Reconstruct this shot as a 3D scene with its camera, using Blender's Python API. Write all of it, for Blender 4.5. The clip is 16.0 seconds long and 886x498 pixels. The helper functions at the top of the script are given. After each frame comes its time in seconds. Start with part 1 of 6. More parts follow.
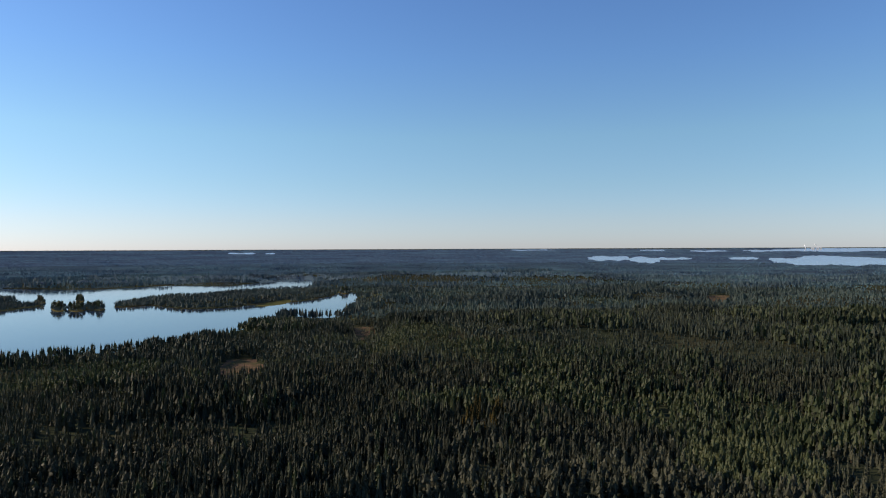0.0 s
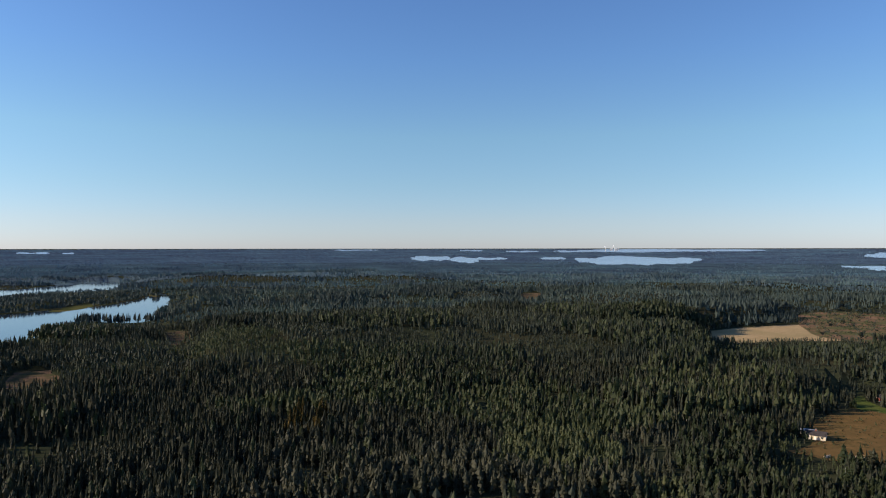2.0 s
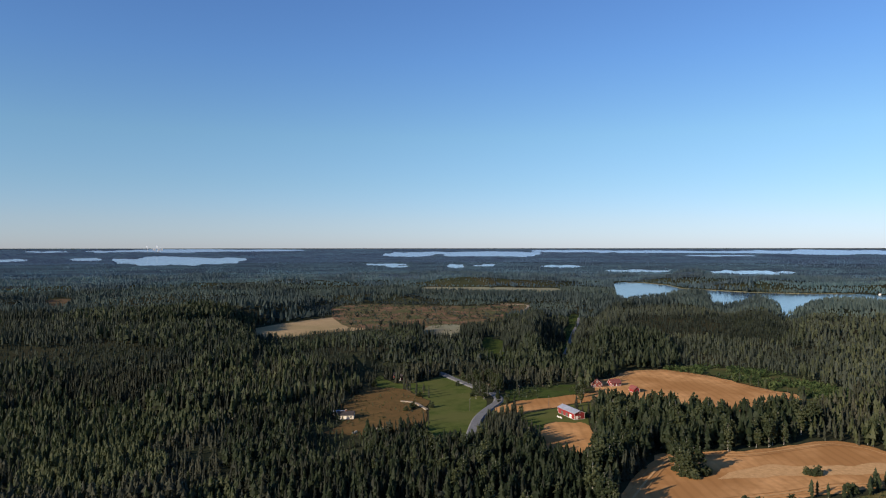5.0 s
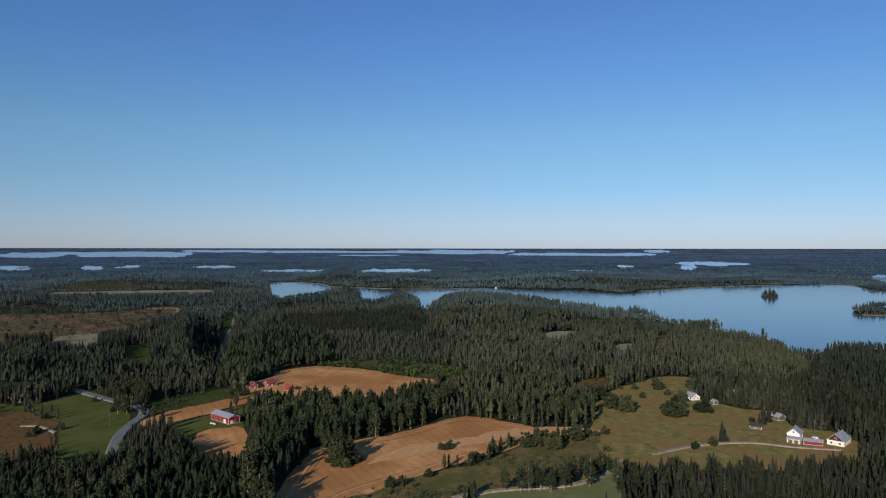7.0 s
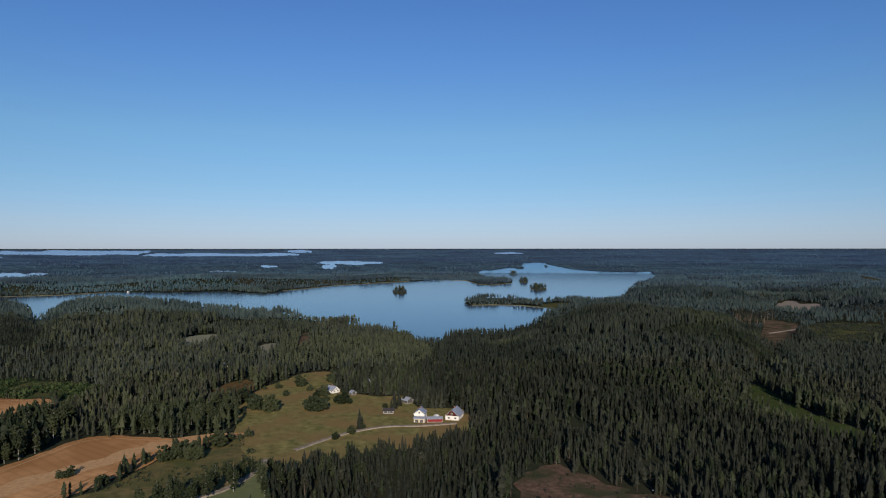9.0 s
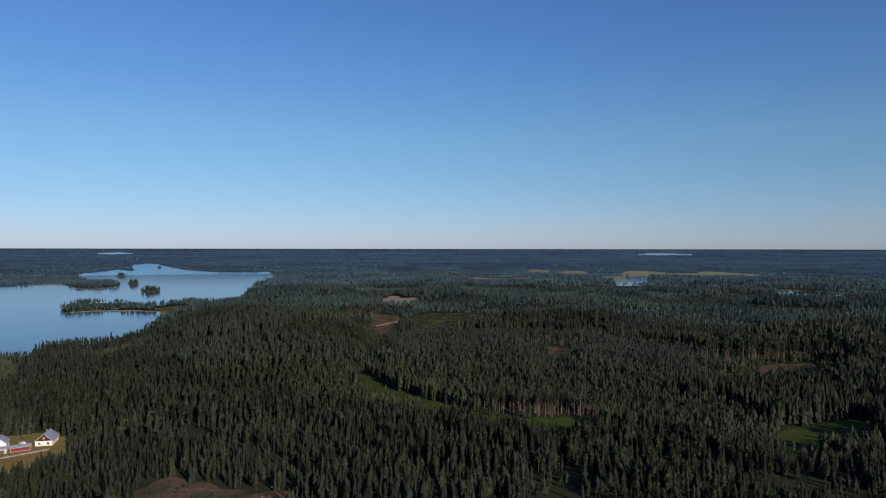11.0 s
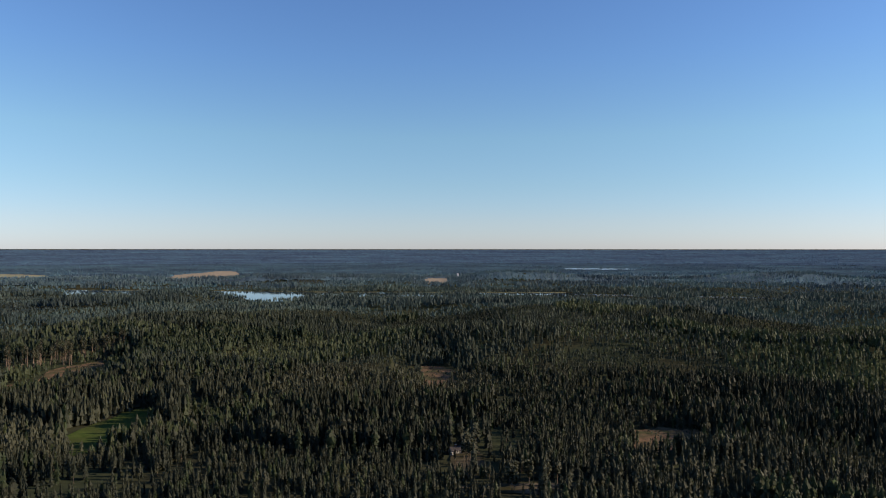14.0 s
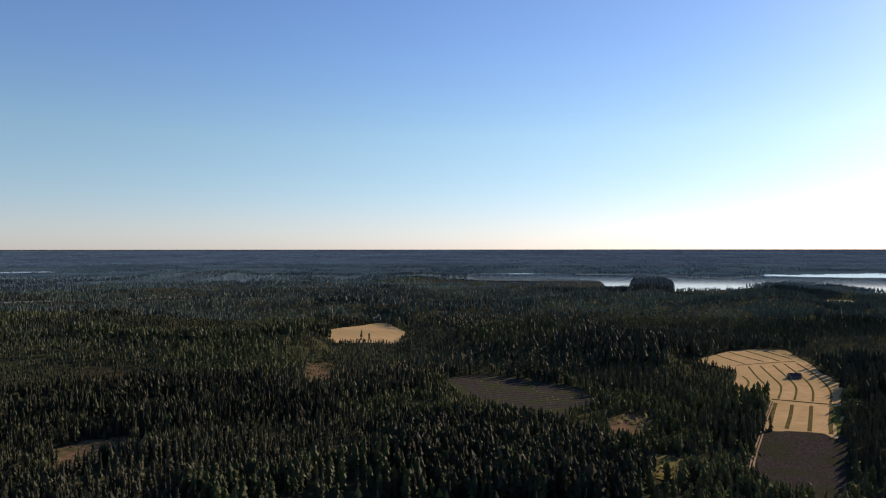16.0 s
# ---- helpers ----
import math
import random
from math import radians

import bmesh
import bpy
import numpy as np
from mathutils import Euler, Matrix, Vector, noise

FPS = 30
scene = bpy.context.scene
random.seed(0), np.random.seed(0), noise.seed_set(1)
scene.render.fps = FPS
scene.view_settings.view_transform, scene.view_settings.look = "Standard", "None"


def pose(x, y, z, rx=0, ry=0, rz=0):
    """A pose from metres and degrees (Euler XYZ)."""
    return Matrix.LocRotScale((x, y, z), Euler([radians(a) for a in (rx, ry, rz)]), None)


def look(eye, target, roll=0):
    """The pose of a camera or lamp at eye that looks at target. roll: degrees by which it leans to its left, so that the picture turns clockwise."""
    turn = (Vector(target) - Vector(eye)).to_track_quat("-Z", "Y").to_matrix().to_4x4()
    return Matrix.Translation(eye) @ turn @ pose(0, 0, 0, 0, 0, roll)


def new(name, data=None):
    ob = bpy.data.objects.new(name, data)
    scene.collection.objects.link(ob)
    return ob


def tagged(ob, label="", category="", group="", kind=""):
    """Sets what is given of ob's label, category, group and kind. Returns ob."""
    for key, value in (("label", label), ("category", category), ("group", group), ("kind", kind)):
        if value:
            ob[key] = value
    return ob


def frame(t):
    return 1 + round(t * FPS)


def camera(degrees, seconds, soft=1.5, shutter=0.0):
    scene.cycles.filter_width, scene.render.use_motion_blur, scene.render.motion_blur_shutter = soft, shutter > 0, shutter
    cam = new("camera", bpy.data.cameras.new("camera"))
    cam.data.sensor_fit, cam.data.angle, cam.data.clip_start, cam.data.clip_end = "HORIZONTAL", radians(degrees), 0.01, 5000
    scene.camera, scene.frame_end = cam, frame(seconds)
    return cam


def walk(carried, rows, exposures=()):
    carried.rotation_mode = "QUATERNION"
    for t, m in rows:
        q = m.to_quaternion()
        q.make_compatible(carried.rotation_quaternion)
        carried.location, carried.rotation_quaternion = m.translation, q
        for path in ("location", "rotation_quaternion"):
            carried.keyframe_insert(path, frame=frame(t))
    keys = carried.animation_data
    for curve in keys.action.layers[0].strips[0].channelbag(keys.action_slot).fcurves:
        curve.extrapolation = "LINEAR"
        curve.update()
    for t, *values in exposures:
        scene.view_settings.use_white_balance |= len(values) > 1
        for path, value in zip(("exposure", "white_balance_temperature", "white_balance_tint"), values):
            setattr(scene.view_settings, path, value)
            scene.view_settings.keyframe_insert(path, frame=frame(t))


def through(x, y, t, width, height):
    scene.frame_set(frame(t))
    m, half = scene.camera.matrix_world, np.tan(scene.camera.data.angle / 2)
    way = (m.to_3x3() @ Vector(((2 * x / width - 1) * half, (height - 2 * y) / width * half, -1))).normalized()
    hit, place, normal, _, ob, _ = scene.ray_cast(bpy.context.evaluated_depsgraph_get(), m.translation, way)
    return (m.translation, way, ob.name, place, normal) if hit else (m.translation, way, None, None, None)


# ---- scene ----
EYE = 115.0
cam = camera(64.81, 16.0, 1.15)
# seconds, heading, tilt, lean: a drone that hovers and turns to its right
TURN = (
    (0, -0.00, -0.01, 0.24),
    (0.5, -0.89, -0.05, 0.12),
    (1, -4.90, -0.04, 0.05),
    (1.5, -9.72, -0.03, 0.06),
    (2, -14.34, -0.04, 0.06),
    (2.5, -19.13, -0.03, 0.12),
    (3, -24.47, -0.04, 0.18),
    (3.5, -30.46, -0.05, 0.10),
    (4, -36.86, -0.05, 0.07),
    (4.5, -43.53, -0.05, 0.05),
    (5, -50.38, -0.06, 0.03),
    (5.5, -57.30, -0.06, 0.01),
    (6, -64.21, -0.06, -0.02),
    (6.5, -71.07, -0.06, -0.04),
    (7, -78.09, -0.05, -0.06),
    (7.5, -85.24, -0.02, 0.02),
    (8, -92.50, -0.03, 0.11),
    (8.5, -99.64, -0.03, 0.07),
    (9, -106.73, -0.03, 0.03),
    (9.5, -113.90, -0.03, -0.01),
    (10, -121.28, -0.02, -0.05),
    (10.5, -129.04, -0.02, -0.09),
    (11, -137.22, -0.01, -0.08),
    (11.5, -145.58, -0.01, -0.10),
    (12, -153.98, -0.00, -0.03),
    (12.5, -162.54, -0.00, -0.04),
    (13, -171.38, -0.01, -0.05),
    (13.5, -180.82, 0.00, -0.01),
    (14, -191.30, 0.01, -0.02),
    (14.5, -201.89, 0.02, 0.05),
    (15, -212.90, 0.03, 0.04),
    (15.5, -224.20, 0.03, 0.08),
    (16, -235.82, 0.04, 0.04),
)
# seconds, stops, kelvin, tint
EXPOSURES = ((0, 0.82, 6350, 13), (3.5, 0.88, 6250, 13), (6, 0.36, 5900, 13), (7, 0.13, 5750, 13), (8, 0.0, 5650, 13), (10.5, 0.03, 5650, 13), (12.5, 0.65, 6050, 13), (14.5, 0.88, 6600, 14), (16, 0.8, 7000, 18))
walk(cam, [(t, pose(0, 0, EYE, 90 + tilt, lean, heading)) for t, heading, tilt, lean in TURN], EXPOSURES)

# evening sun behind the first view's left shoulder, clear sky
SUN_HEADING, SUN_HEIGHT = 77.0, 20.0
world = bpy.data.worlds.new("sky")
scene.world = world
world.use_nodes = True
sky = world.node_tree.nodes.new("ShaderNodeTexSky")
sky.sky_type, sky.sun_disc = "NISHITA", False
sky.sun_elevation, sky.sun_rotation = radians(SUN_HEIGHT), radians(-SUN_HEADING)
sky.altitude, sky.air_density, sky.dust_density, sky.ozone_density = 1500, 1.0, 0.6, 4.0
# clear air: deep blue above, paler and lavender towards the horizon
nodes, links = world.node_tree.nodes, world.node_tree.links
way, split, tint = nodes.new("ShaderNodeTexCoord"), nodes.new("ShaderNodeSeparateXYZ"), nodes.new("ShaderNodeValToRGB")
links.new(way.outputs["Generated"], split.inputs[0])
links.new(split.outputs["Z"], tint.inputs[0])
tint.color_ramp.elements[0].position, tint.color_ramp.elements[0].color = 0.0, (0.78, 0.77, 0.93, 1)
tint.color_ramp.elements[1].position, tint.color_ramp.elements[1].color = 0.34, (0.89, 1.0, 1.1, 1)
for at, colour in ((0.04, (0.88, 0.82, 0.86, 1)), (0.09, (0.92, 0.91, 0.85, 1)), (0.157, (1.0, 1.03, 0.9, 1)), (0.26, (0.914, 1.02, 1.06, 1))):
    tint.color_ramp.elements.new(at).color = colour
haze = nodes.new("ShaderNodeMix")
haze.data_type, haze.blend_type = "RGBA", "MULTIPLY"
haze.inputs["Factor"].default_value = 1.0
links.new(tint.outputs[0], haze.inputs["B"])
links.new(sky.outputs[0], haze.inputs["A"])
links.new(haze.outputs["Result"], nodes["Background"].inputs[0])
nodes["Background"].inputs[1].default_value = 0.085
lamp = bpy.data.lights.new("sun", "SUN")
lamp.energy, lamp.angle, lamp.color = 4.6, radians(0.53), (1.0, 0.83, 0.6)
sun = new("sun", lamp)
sun.matrix_world = look((-200, 50, 300), (
    -200 + math.sin(radians(SUN_HEADING)), 50 - math.cos(radians(SUN_HEADING)), 300 - math.tan(radians(SUN_HEIGHT))))


# materials
def material(name, low, high, scale=1.0, rough=0.9, bump=0.0, metal=0.0, patch=None, patch_scale=0.02, rows=None, island=0.0, tone=False, through=0.0, spec=0.0):
    """A surface whose colour wanders between low and high at one scale, with wide patches at another."""
    m = bpy.data.materials.new(name)
    m.use_nodes = True
    n, l = m.node_tree.nodes, m.node_tree.links
    b = n["Principled BSDF"]
    b.inputs["Roughness"].default_value, b.inputs["Metallic"].default_value = rough, metal
    b.inputs["Specular IOR Level"].default_value = spec
    co = n.new("ShaderNodeTexCoord")
    grain = n.new("ShaderNodeTexNoise")
    grain.inputs["Scale"].default_value, grain.inputs["Detail"].default_value, grain.inputs["Roughness"].default_value = scale, 6, 0.65
    l.new(co.outputs["Object"], grain.inputs["Vector"])
    ramp = n.new("ShaderNodeValToRGB")
    ramp.color_ramp.elements[0].position, ramp.color_ramp.elements[1].position = 0.32, 0.68
    ramp.color_ramp.elements[0].color, ramp.color_ramp.elements[1].color = (*low, 1), (*high, 1)
    l.new(grain.outputs["Fac"], ramp.inputs[0])
    out = ramp.outputs[0]
    if patch:
        wide = n.new("ShaderNodeTexNoise")
        wide.inputs["Scale"].default_value, wide.inputs["Detail"].default_value = patch_scale, 3
        l.new(co.outputs["Object"], wide.inputs["Vector"])
        r2 = n.new("ShaderNodeValToRGB")
        r2.color_ramp.elements[0].position, r2.color_ramp.elements[1].position = 0.42, 0.62
        l.new(wide.outputs["Fac"], r2.inputs[0])
        mix = n.new("ShaderNodeMix")
        mix.data_type = "RGBA"
        l.new(r2.outputs[0], mix.inputs["Factor"])
        l.new(out, mix.inputs["A"])
        mix.inputs["B"].default_value = (*patch, 1)
        out = mix.outputs["Result"]
    if rows:
        # lines left by machines, rows metres apart, turned by an angle
        turn = n.new("ShaderNodeMapping")
        turn.inputs["Rotation"].default_value[2] = rows[1]
        l.new(co.outputs["Object"], turn.inputs["Vector"])
        wave = n.new("ShaderNodeTexWave")
        wave.inputs["Scale"].default_value, wave.inputs["Distortion"].default_value = 0.314 / rows[0], 5.0
        wave.inputs["Detail"].default_value, wave.inputs["Detail Scale"].default_value = 4.0, 0.4
        l.new(turn.outputs[0], wave.inputs["Vector"])
        r3 = n.new("ShaderNodeMapRange")
        r3.inputs["From Min"].default_value, r3.inputs["From Max"].default_value = 0.0, 0.45
        r3.inputs["To Min"].default_value, r3.inputs["To Max"].default_value = rows[2], 1.05
        l.new(wave.outputs["Fac"], r3.inputs["Value"])
        dim = n.new("ShaderNodeMix")
        dim.data_type, dim.blend_type = "RGBA", "MULTIPLY"
        dim.inputs["Factor"].default_value = 1.0
        l.new(out, dim.inputs["A"])
        l.new(r3.outputs[0], dim.inputs["B"])
        out = dim.outputs["Result"]
    if island or tone:
        hsv = n.new("ShaderNodeHueSaturation")
        l.new(out, hsv.inputs["Color"])
        if tone:
            at = n.new("ShaderNodeAttribute")
            at.attribute_name = "tone"
            hue = n.new("ShaderNodeMapRange")
            hue.inputs["To Min"].default_value, hue.inputs["To Max"].default_value = 0.475, 0.525
            l.new(at.outputs["Fac"], hue.inputs["Value"])
            l.new(hue.outputs[0], hsv.inputs["Hue"])
        geo = n.new("ShaderNodeNewGeometry")
        add = n.new("ShaderNodeMapRange")
        add.inputs["To Min"].default_value, add.inputs["To Max"].default_value = 1 - island, 1 + island
        l.new(geo.outputs["Random Per Island"], add.inputs["Value"])
        if tone:
            t2 = n.new("ShaderNodeMapRange")
            t2.inputs["To Min"].default_value, t2.inputs["To Max"].default_value = 1.4, 0.6
            l.new(at.outputs["Fac"], t2.inputs["Value"])
            mul = n.new("ShaderNodeMath")
            mul.operation = "MULTIPLY"
            l.new(add.outputs[0], mul.inputs[0])
            l.new(t2.outputs[0], mul.inputs[1])
            l.new(mul.outputs[0], hsv.inputs["Value"])
        else:
            l.new(add.outputs[0], hsv.inputs["Value"])
        out = hsv.outputs["Color"]
    l.new(out, b.inputs["Base Color"])
    if bump:
        bu = n.new("ShaderNodeBump")
        bu.inputs["Strength"].default_value, bu.inputs["Distance"].default_value = 0.8, bump
        l.new(grain.outputs["Fac"], bu.inputs["Height"])
        l.new(bu.outputs[0], b.inputs["Normal"])
    if through:
        tr = n.new("ShaderNodeBsdfTranslucent")
        glow = n.new("ShaderNodeHueSaturation")
        glow.inputs["Value"].default_value = 1.3
        l.new(out, glow.inputs["Color"])
        l.new(glow.outputs[0], tr.inputs["Color"])
        mx = n.new("ShaderNodeMixShader")
        mx.inputs[0].default_value = through
        l.new(b.outputs[0], mx.inputs[1])
        l.new(tr.outputs[0], mx.inputs[2])
        l.new(mx.outputs[0], n["Material Output"].inputs["Surface"])
    return m


FLOOR = material("forest_floor", (0.022, 0.028, 0.016), (0.046, 0.05, 0.028), 0.15, patch=(0.04, 0.038, 0.022), patch_scale=0.01, bump=0.3)
SPRUCE = material("spruce_needles", (0.0503, 0.0581, 0.0406), (0.0853, 0.0918, 0.0612), 0.02, rough=0.6, island=0.12, tone=True, through=0.66, spec=0.2)
PINE = material("pine_needles", (0.0573, 0.0632, 0.0421), (0.0936, 0.0959, 0.0621), 0.02, rough=0.6, island=0.12, tone=True, through=0.65, spec=0.2)
BIRCH = material("birch_leaves", (0.0604, 0.0793, 0.0388), (0.105, 0.122, 0.0586), 0.02, rough=0.55, island=0.14, tone=True, through=0.68, spec=0.2)
YOUNGNEEDLES = material("young_bright_needles", (0.042, 0.066, 0.024), (0.08, 0.106, 0.04), 0.05, island=0.15, tone=True, through=0.4)
LARCH = material("browning_needles", (0.07, 0.055, 0.02), (0.12, 0.088, 0.032), 0.02, island=0.35, tone=True, through=0.46, spec=0.03)
# bluer from ring to ring: aerial haze is put into these base colours
MIDNEEDLES = material("hazed_spruce_and_pine", (0.0508, 0.0636, 0.0491), (0.0829, 0.0975, 0.0713), 0.015, rough=0.6, island=0.1, tone=True, through=0.64, spec=0.15)
MIDLEAVES = material("hazed_leaves", (0.0645, 0.0827, 0.0475), (0.106, 0.123, 0.0681), 0.015, rough=0.6, island=0.1, tone=True, through=0.66, spec=0.15)
MIDWOOD = material("hazed_mixed_forest", (0.0523, 0.0768, 0.0793), (0.0862, 0.116, 0.112), 0.01, patch=(0.0876, 0.117, 0.107), patch_scale=0.003, rough=0.6, island=0.1, tone=True, through=0.62, spec=0.12)
CANOPY = material("hazed_canopy", (0.0629, 0.101, 0.122), (0.0989, 0.144, 0.172), 0.01, patch=(0.0989, 0.144, 0.163), patch_scale=0.003, rough=0.6, tone=True, through=0.6, spec=0.1)
FARWOOD = material("hazed_far_woodland", (0.09, 0.149, 0.223), (0.12, 0.184, 0.269), 0.02, rough=0.8, tone=True, through=0.5)
# darker copy of CANOPY, with the shade between crowns averaged into its colour
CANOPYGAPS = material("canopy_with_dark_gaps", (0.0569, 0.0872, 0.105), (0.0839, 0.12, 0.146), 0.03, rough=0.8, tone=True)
FARGAPS = material("hazed_far_canopy", (0.075, 0.123, 0.166), (0.103, 0.162, 0.212), 0.03, rough=0.8, tone=True, through=0.5)
FALLOW = material("weedy_fallow", (0.08, 0.06, 0.025), (0.175, 0.104, 0.043), 0.12, patch=(0.13, 0.08, 0.033), patch_scale=0.04, bump=0.3)
CUTGROUND = material("clear_cut_ground", (0.1, 0.066, 0.043), (0.23, 0.14, 0.085), 0.05, patch=(0.09, 0.088, 0.042), patch_scale=0.02, bump=0.3)
BARK = material("grey_brown_bark", (0.07, 0.05, 0.035), (0.16, 0.11, 0.07), 1.5)
PINEBARK = material("orange_pine_bark", (0.102, 0.076, 0.056), (0.19, 0.143, 0.109), 1.0)
BIRCHBARK = material("white_birch_bark", (0.12, 0.11, 0.09), (0.42, 0.4, 0.35), 2.0)
STUBBLE = material("straw_stubble", (0.371, 0.193, 0.0746), (0.577, 0.314, 0.131), 0.09, patch=(0.34, 0.169, 0.0625), patch_scale=0.02, bump=0.1, rows=(6.0, 0.9, 0.94))
WHEELED = material("flattened_stubble", (0.319, 0.169, 0.0685), (0.494, 0.277, 0.116), 0.4)
PALESTRAW = material("pale_straw_swath", (0.412, 0.242, 0.106), (0.577, 0.349, 0.161), 0.4)
BARLEY = material("ripe_barley", (0.285, 0.205, 0.112), (0.4, 0.288, 0.16), 0.1, patch=(0.275, 0.21, 0.11), patch_scale=0.01, bump=0.2, rows=(5.0, 0.2, 0.95))
GRASS = material("pasture_grass", (0.045, 0.066, 0.016), (0.098, 0.115, 0.032), 0.15, patch=(0.1, 0.105, 0.034), patch_scale=0.025, bump=0.2)
OLIVE = material("dry_meadow_grass", (0.1, 0.1, 0.034), (0.28, 0.23, 0.08), 0.16, patch=(0.22, 0.15, 0.06), patch_scale=0.035, bump=0.2)
HEATHER = material("brown_cleared_ground", (0.075, 0.05, 0.034), (0.19, 0.12, 0.075), 0.25, patch=(0.06, 0.058, 0.03), patch_scale=0.06, bump=0.3)
PALEGRASS = material("mown_pale_grass", (0.12, 0.135, 0.06), (0.19, 0.195, 0.09), 0.2, patch=(0.13, 0.15, 0.06), patch_scale=0.04, bump=0.1)
PALE = material("pale_cut_field", (0.17, 0.175, 0.11), (0.28, 0.27, 0.18), 0.05, patch=(0.2, 0.18, 0.12), patch_scale=0.01)
SOIL = material("dark_turned_soil", (0.024, 0.021, 0.022), (0.065, 0.056, 0.054), 0.35, patch=(0.04, 0.046, 0.026), patch_scale=0.05, bump=0.4, rows=(7.0, 2.2, 0.6))
TRACKSOIL = material("dusty_wheel_track", (0.17, 0.135, 0.1), (0.26, 0.21, 0.155), 0.5)
CLODS = material("rough_clods", (0.016, 0.014, 0.015), (0.056, 0.048, 0.046), 0.7, patch=(0.03, 0.032, 0.02), patch_scale=0.05, bump=0.6)
SAND = material("sandy_gravel", (0.17, 0.14, 0.1), (0.34, 0.28, 0.21), 0.4, bump=0.05)
YARDSAND = material("trodden_sandy_soil", (0.056, 0.045, 0.032), (0.133, 0.108, 0.077), 0.3, patch=(0.035, 0.032, 0.017), patch_scale=0.06)
ASPHALT = material("old_asphalt", (0.13, 0.13, 0.13), (0.2, 0.2, 0.2), 0.5)
YOUNGLEAF = material("sapling_undergrowth", (0.038, 0.052, 0.018), (0.085, 0.09, 0.034), 0.25, patch=(0.1, 0.085, 0.035), patch_scale=0.04, bump=0.4)
# darker than GRASS: tree shade over small openings is put into the colour
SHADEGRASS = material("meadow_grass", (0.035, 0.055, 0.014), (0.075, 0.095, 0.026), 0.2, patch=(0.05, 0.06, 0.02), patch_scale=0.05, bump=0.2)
ROUGHGRASS = material("rough_weedy_grass", (0.085, 0.078, 0.032), (0.21, 0.155, 0.062), 0.2, patch=(0.09, 0.092, 0.034), patch_scale=0.06, bump=0.4)
REED = material("dry_shore_reeds", (0.1, 0.1, 0.06), (0.19, 0.18, 0.11), 0.3)
WEEDS = material("ditch_weeds", (0.05, 0.046, 0.02), (0.12, 0.1, 0.04), 0.6, bump=0.3)
REDPAINT = material("red_ochre_boards", (0.17, 0.025, 0.026), (0.26, 0.045, 0.042), 1.2, rough=0.8, bump=0.02)
BROWNRED = material("weathered_red_boards", (0.11, 0.035, 0.03), (0.2, 0.07, 0.055), 1.5, rough=0.85, bump=0.02)
WHITEPAINT = material("white_painted_boards", (0.68, 0.64, 0.56), (0.8, 0.77, 0.7), 1.0, rough=0.6, spec=0.3)
CREAM = material("cream_boards", (0.55, 0.46, 0.33), (0.68, 0.58, 0.43), 1.0, rough=0.7)
ROOFTIN = material("pale_grey_sheet_roof", (0.3, 0.31, 0.34), (0.45, 0.46, 0.5), 0.5, rough=0.45, metal=0.3, spec=0.4)
DARKROOF = material("dark_felt_roof", (0.03, 0.028, 0.028), (0.07, 0.06, 0.06), 0.8)
REDROOF = material("red_tile_roof", (0.15, 0.05, 0.045), (0.23, 0.085, 0.075), 1.0)
GREYWOOD = material("weathered_grey_wood", (0.06, 0.055, 0.05), (0.14, 0.13, 0.12), 1.2, bump=0.03)
WINDOW = material("dark_window_glass", (0.015, 0.018, 0.02), (0.03, 0.035, 0.04), 0.5, rough=0.08, spec=0.6)
STONE = material("pale_stone_footing", (0.3, 0.29, 0.27), (0.45, 0.43, 0.4), 1.5, bump=0.03)
BRICK = material("red_brick", (0.22, 0.08, 0.05), (0.32, 0.13, 0.08), 2.0)
STEEL = material("pale_coated_steel", (0.42, 0.44, 0.47), (0.55, 0.57, 0.6), 0.1, rough=0.4)
STEAM = material("white_steam", (0.85, 0.86, 0.88), (0.92, 0.93, 0.95), 0.02)
RUBBER = material("black_rubber", (0.012, 0.012, 0.012), (0.03, 0.03, 0.03), 3.0)
CARWHITE = material("white_car_paint", (0.7, 0.7, 0.7), (0.78, 0.78, 0.78), 0.5, rough=0.25, spec=0.5)


def water_material(name, rough, colour, ripple=0.15):
    m = bpy.data.materials.new(name)
    m.use_nodes = True
    n, l = m.node_tree.nodes, m.node_tree.links
    b = n["Principled BSDF"]
    b.inputs["Base Color"].default_value = (*colour, 1)
    b.inputs["Roughness"].default_value, b.inputs["IOR"].default_value = rough, 1.33
    b.inputs["Specular IOR Level"].default_value = 0.5
    co = n.new("ShaderNodeTexCoord")
    no = n.new("ShaderNodeTexNoise")
    no.inputs["Scale"].default_value, no.inputs["Detail"].default_value = 0.25, 3
    l.new(co.outputs["Object"], no.inputs["Vector"])
    bu = n.new("ShaderNodeBump")
    bu.inputs["Strength"].default_value, bu.inputs["Distance"].default_value = ripple, 0.03
    l.new(no.outputs["Fac"], bu.inputs["Height"])
    l.new(bu.outputs[0], b.inputs["Normal"])
    return m


WATER = water_material("lake_water", 0.07, (0.01, 0.018, 0.04))
# pale base colour stands in for the bright low sky mirrored in far lakes
FARWATER = water_material("rippled_sky_pale_water", 0.12, (0.31, 0.35, 0.38))
CALM = water_material("still_dark_water", 0.012, (0.008, 0.012, 0.02), 0.02)
GLARE = water_material("bright_calm_lake_water", 0.062, (0.012, 0.02, 0.035), 0.11)
RIPPLES = water_material("rippled_lake_water", 0.13, (0.008, 0.018, 0.05))

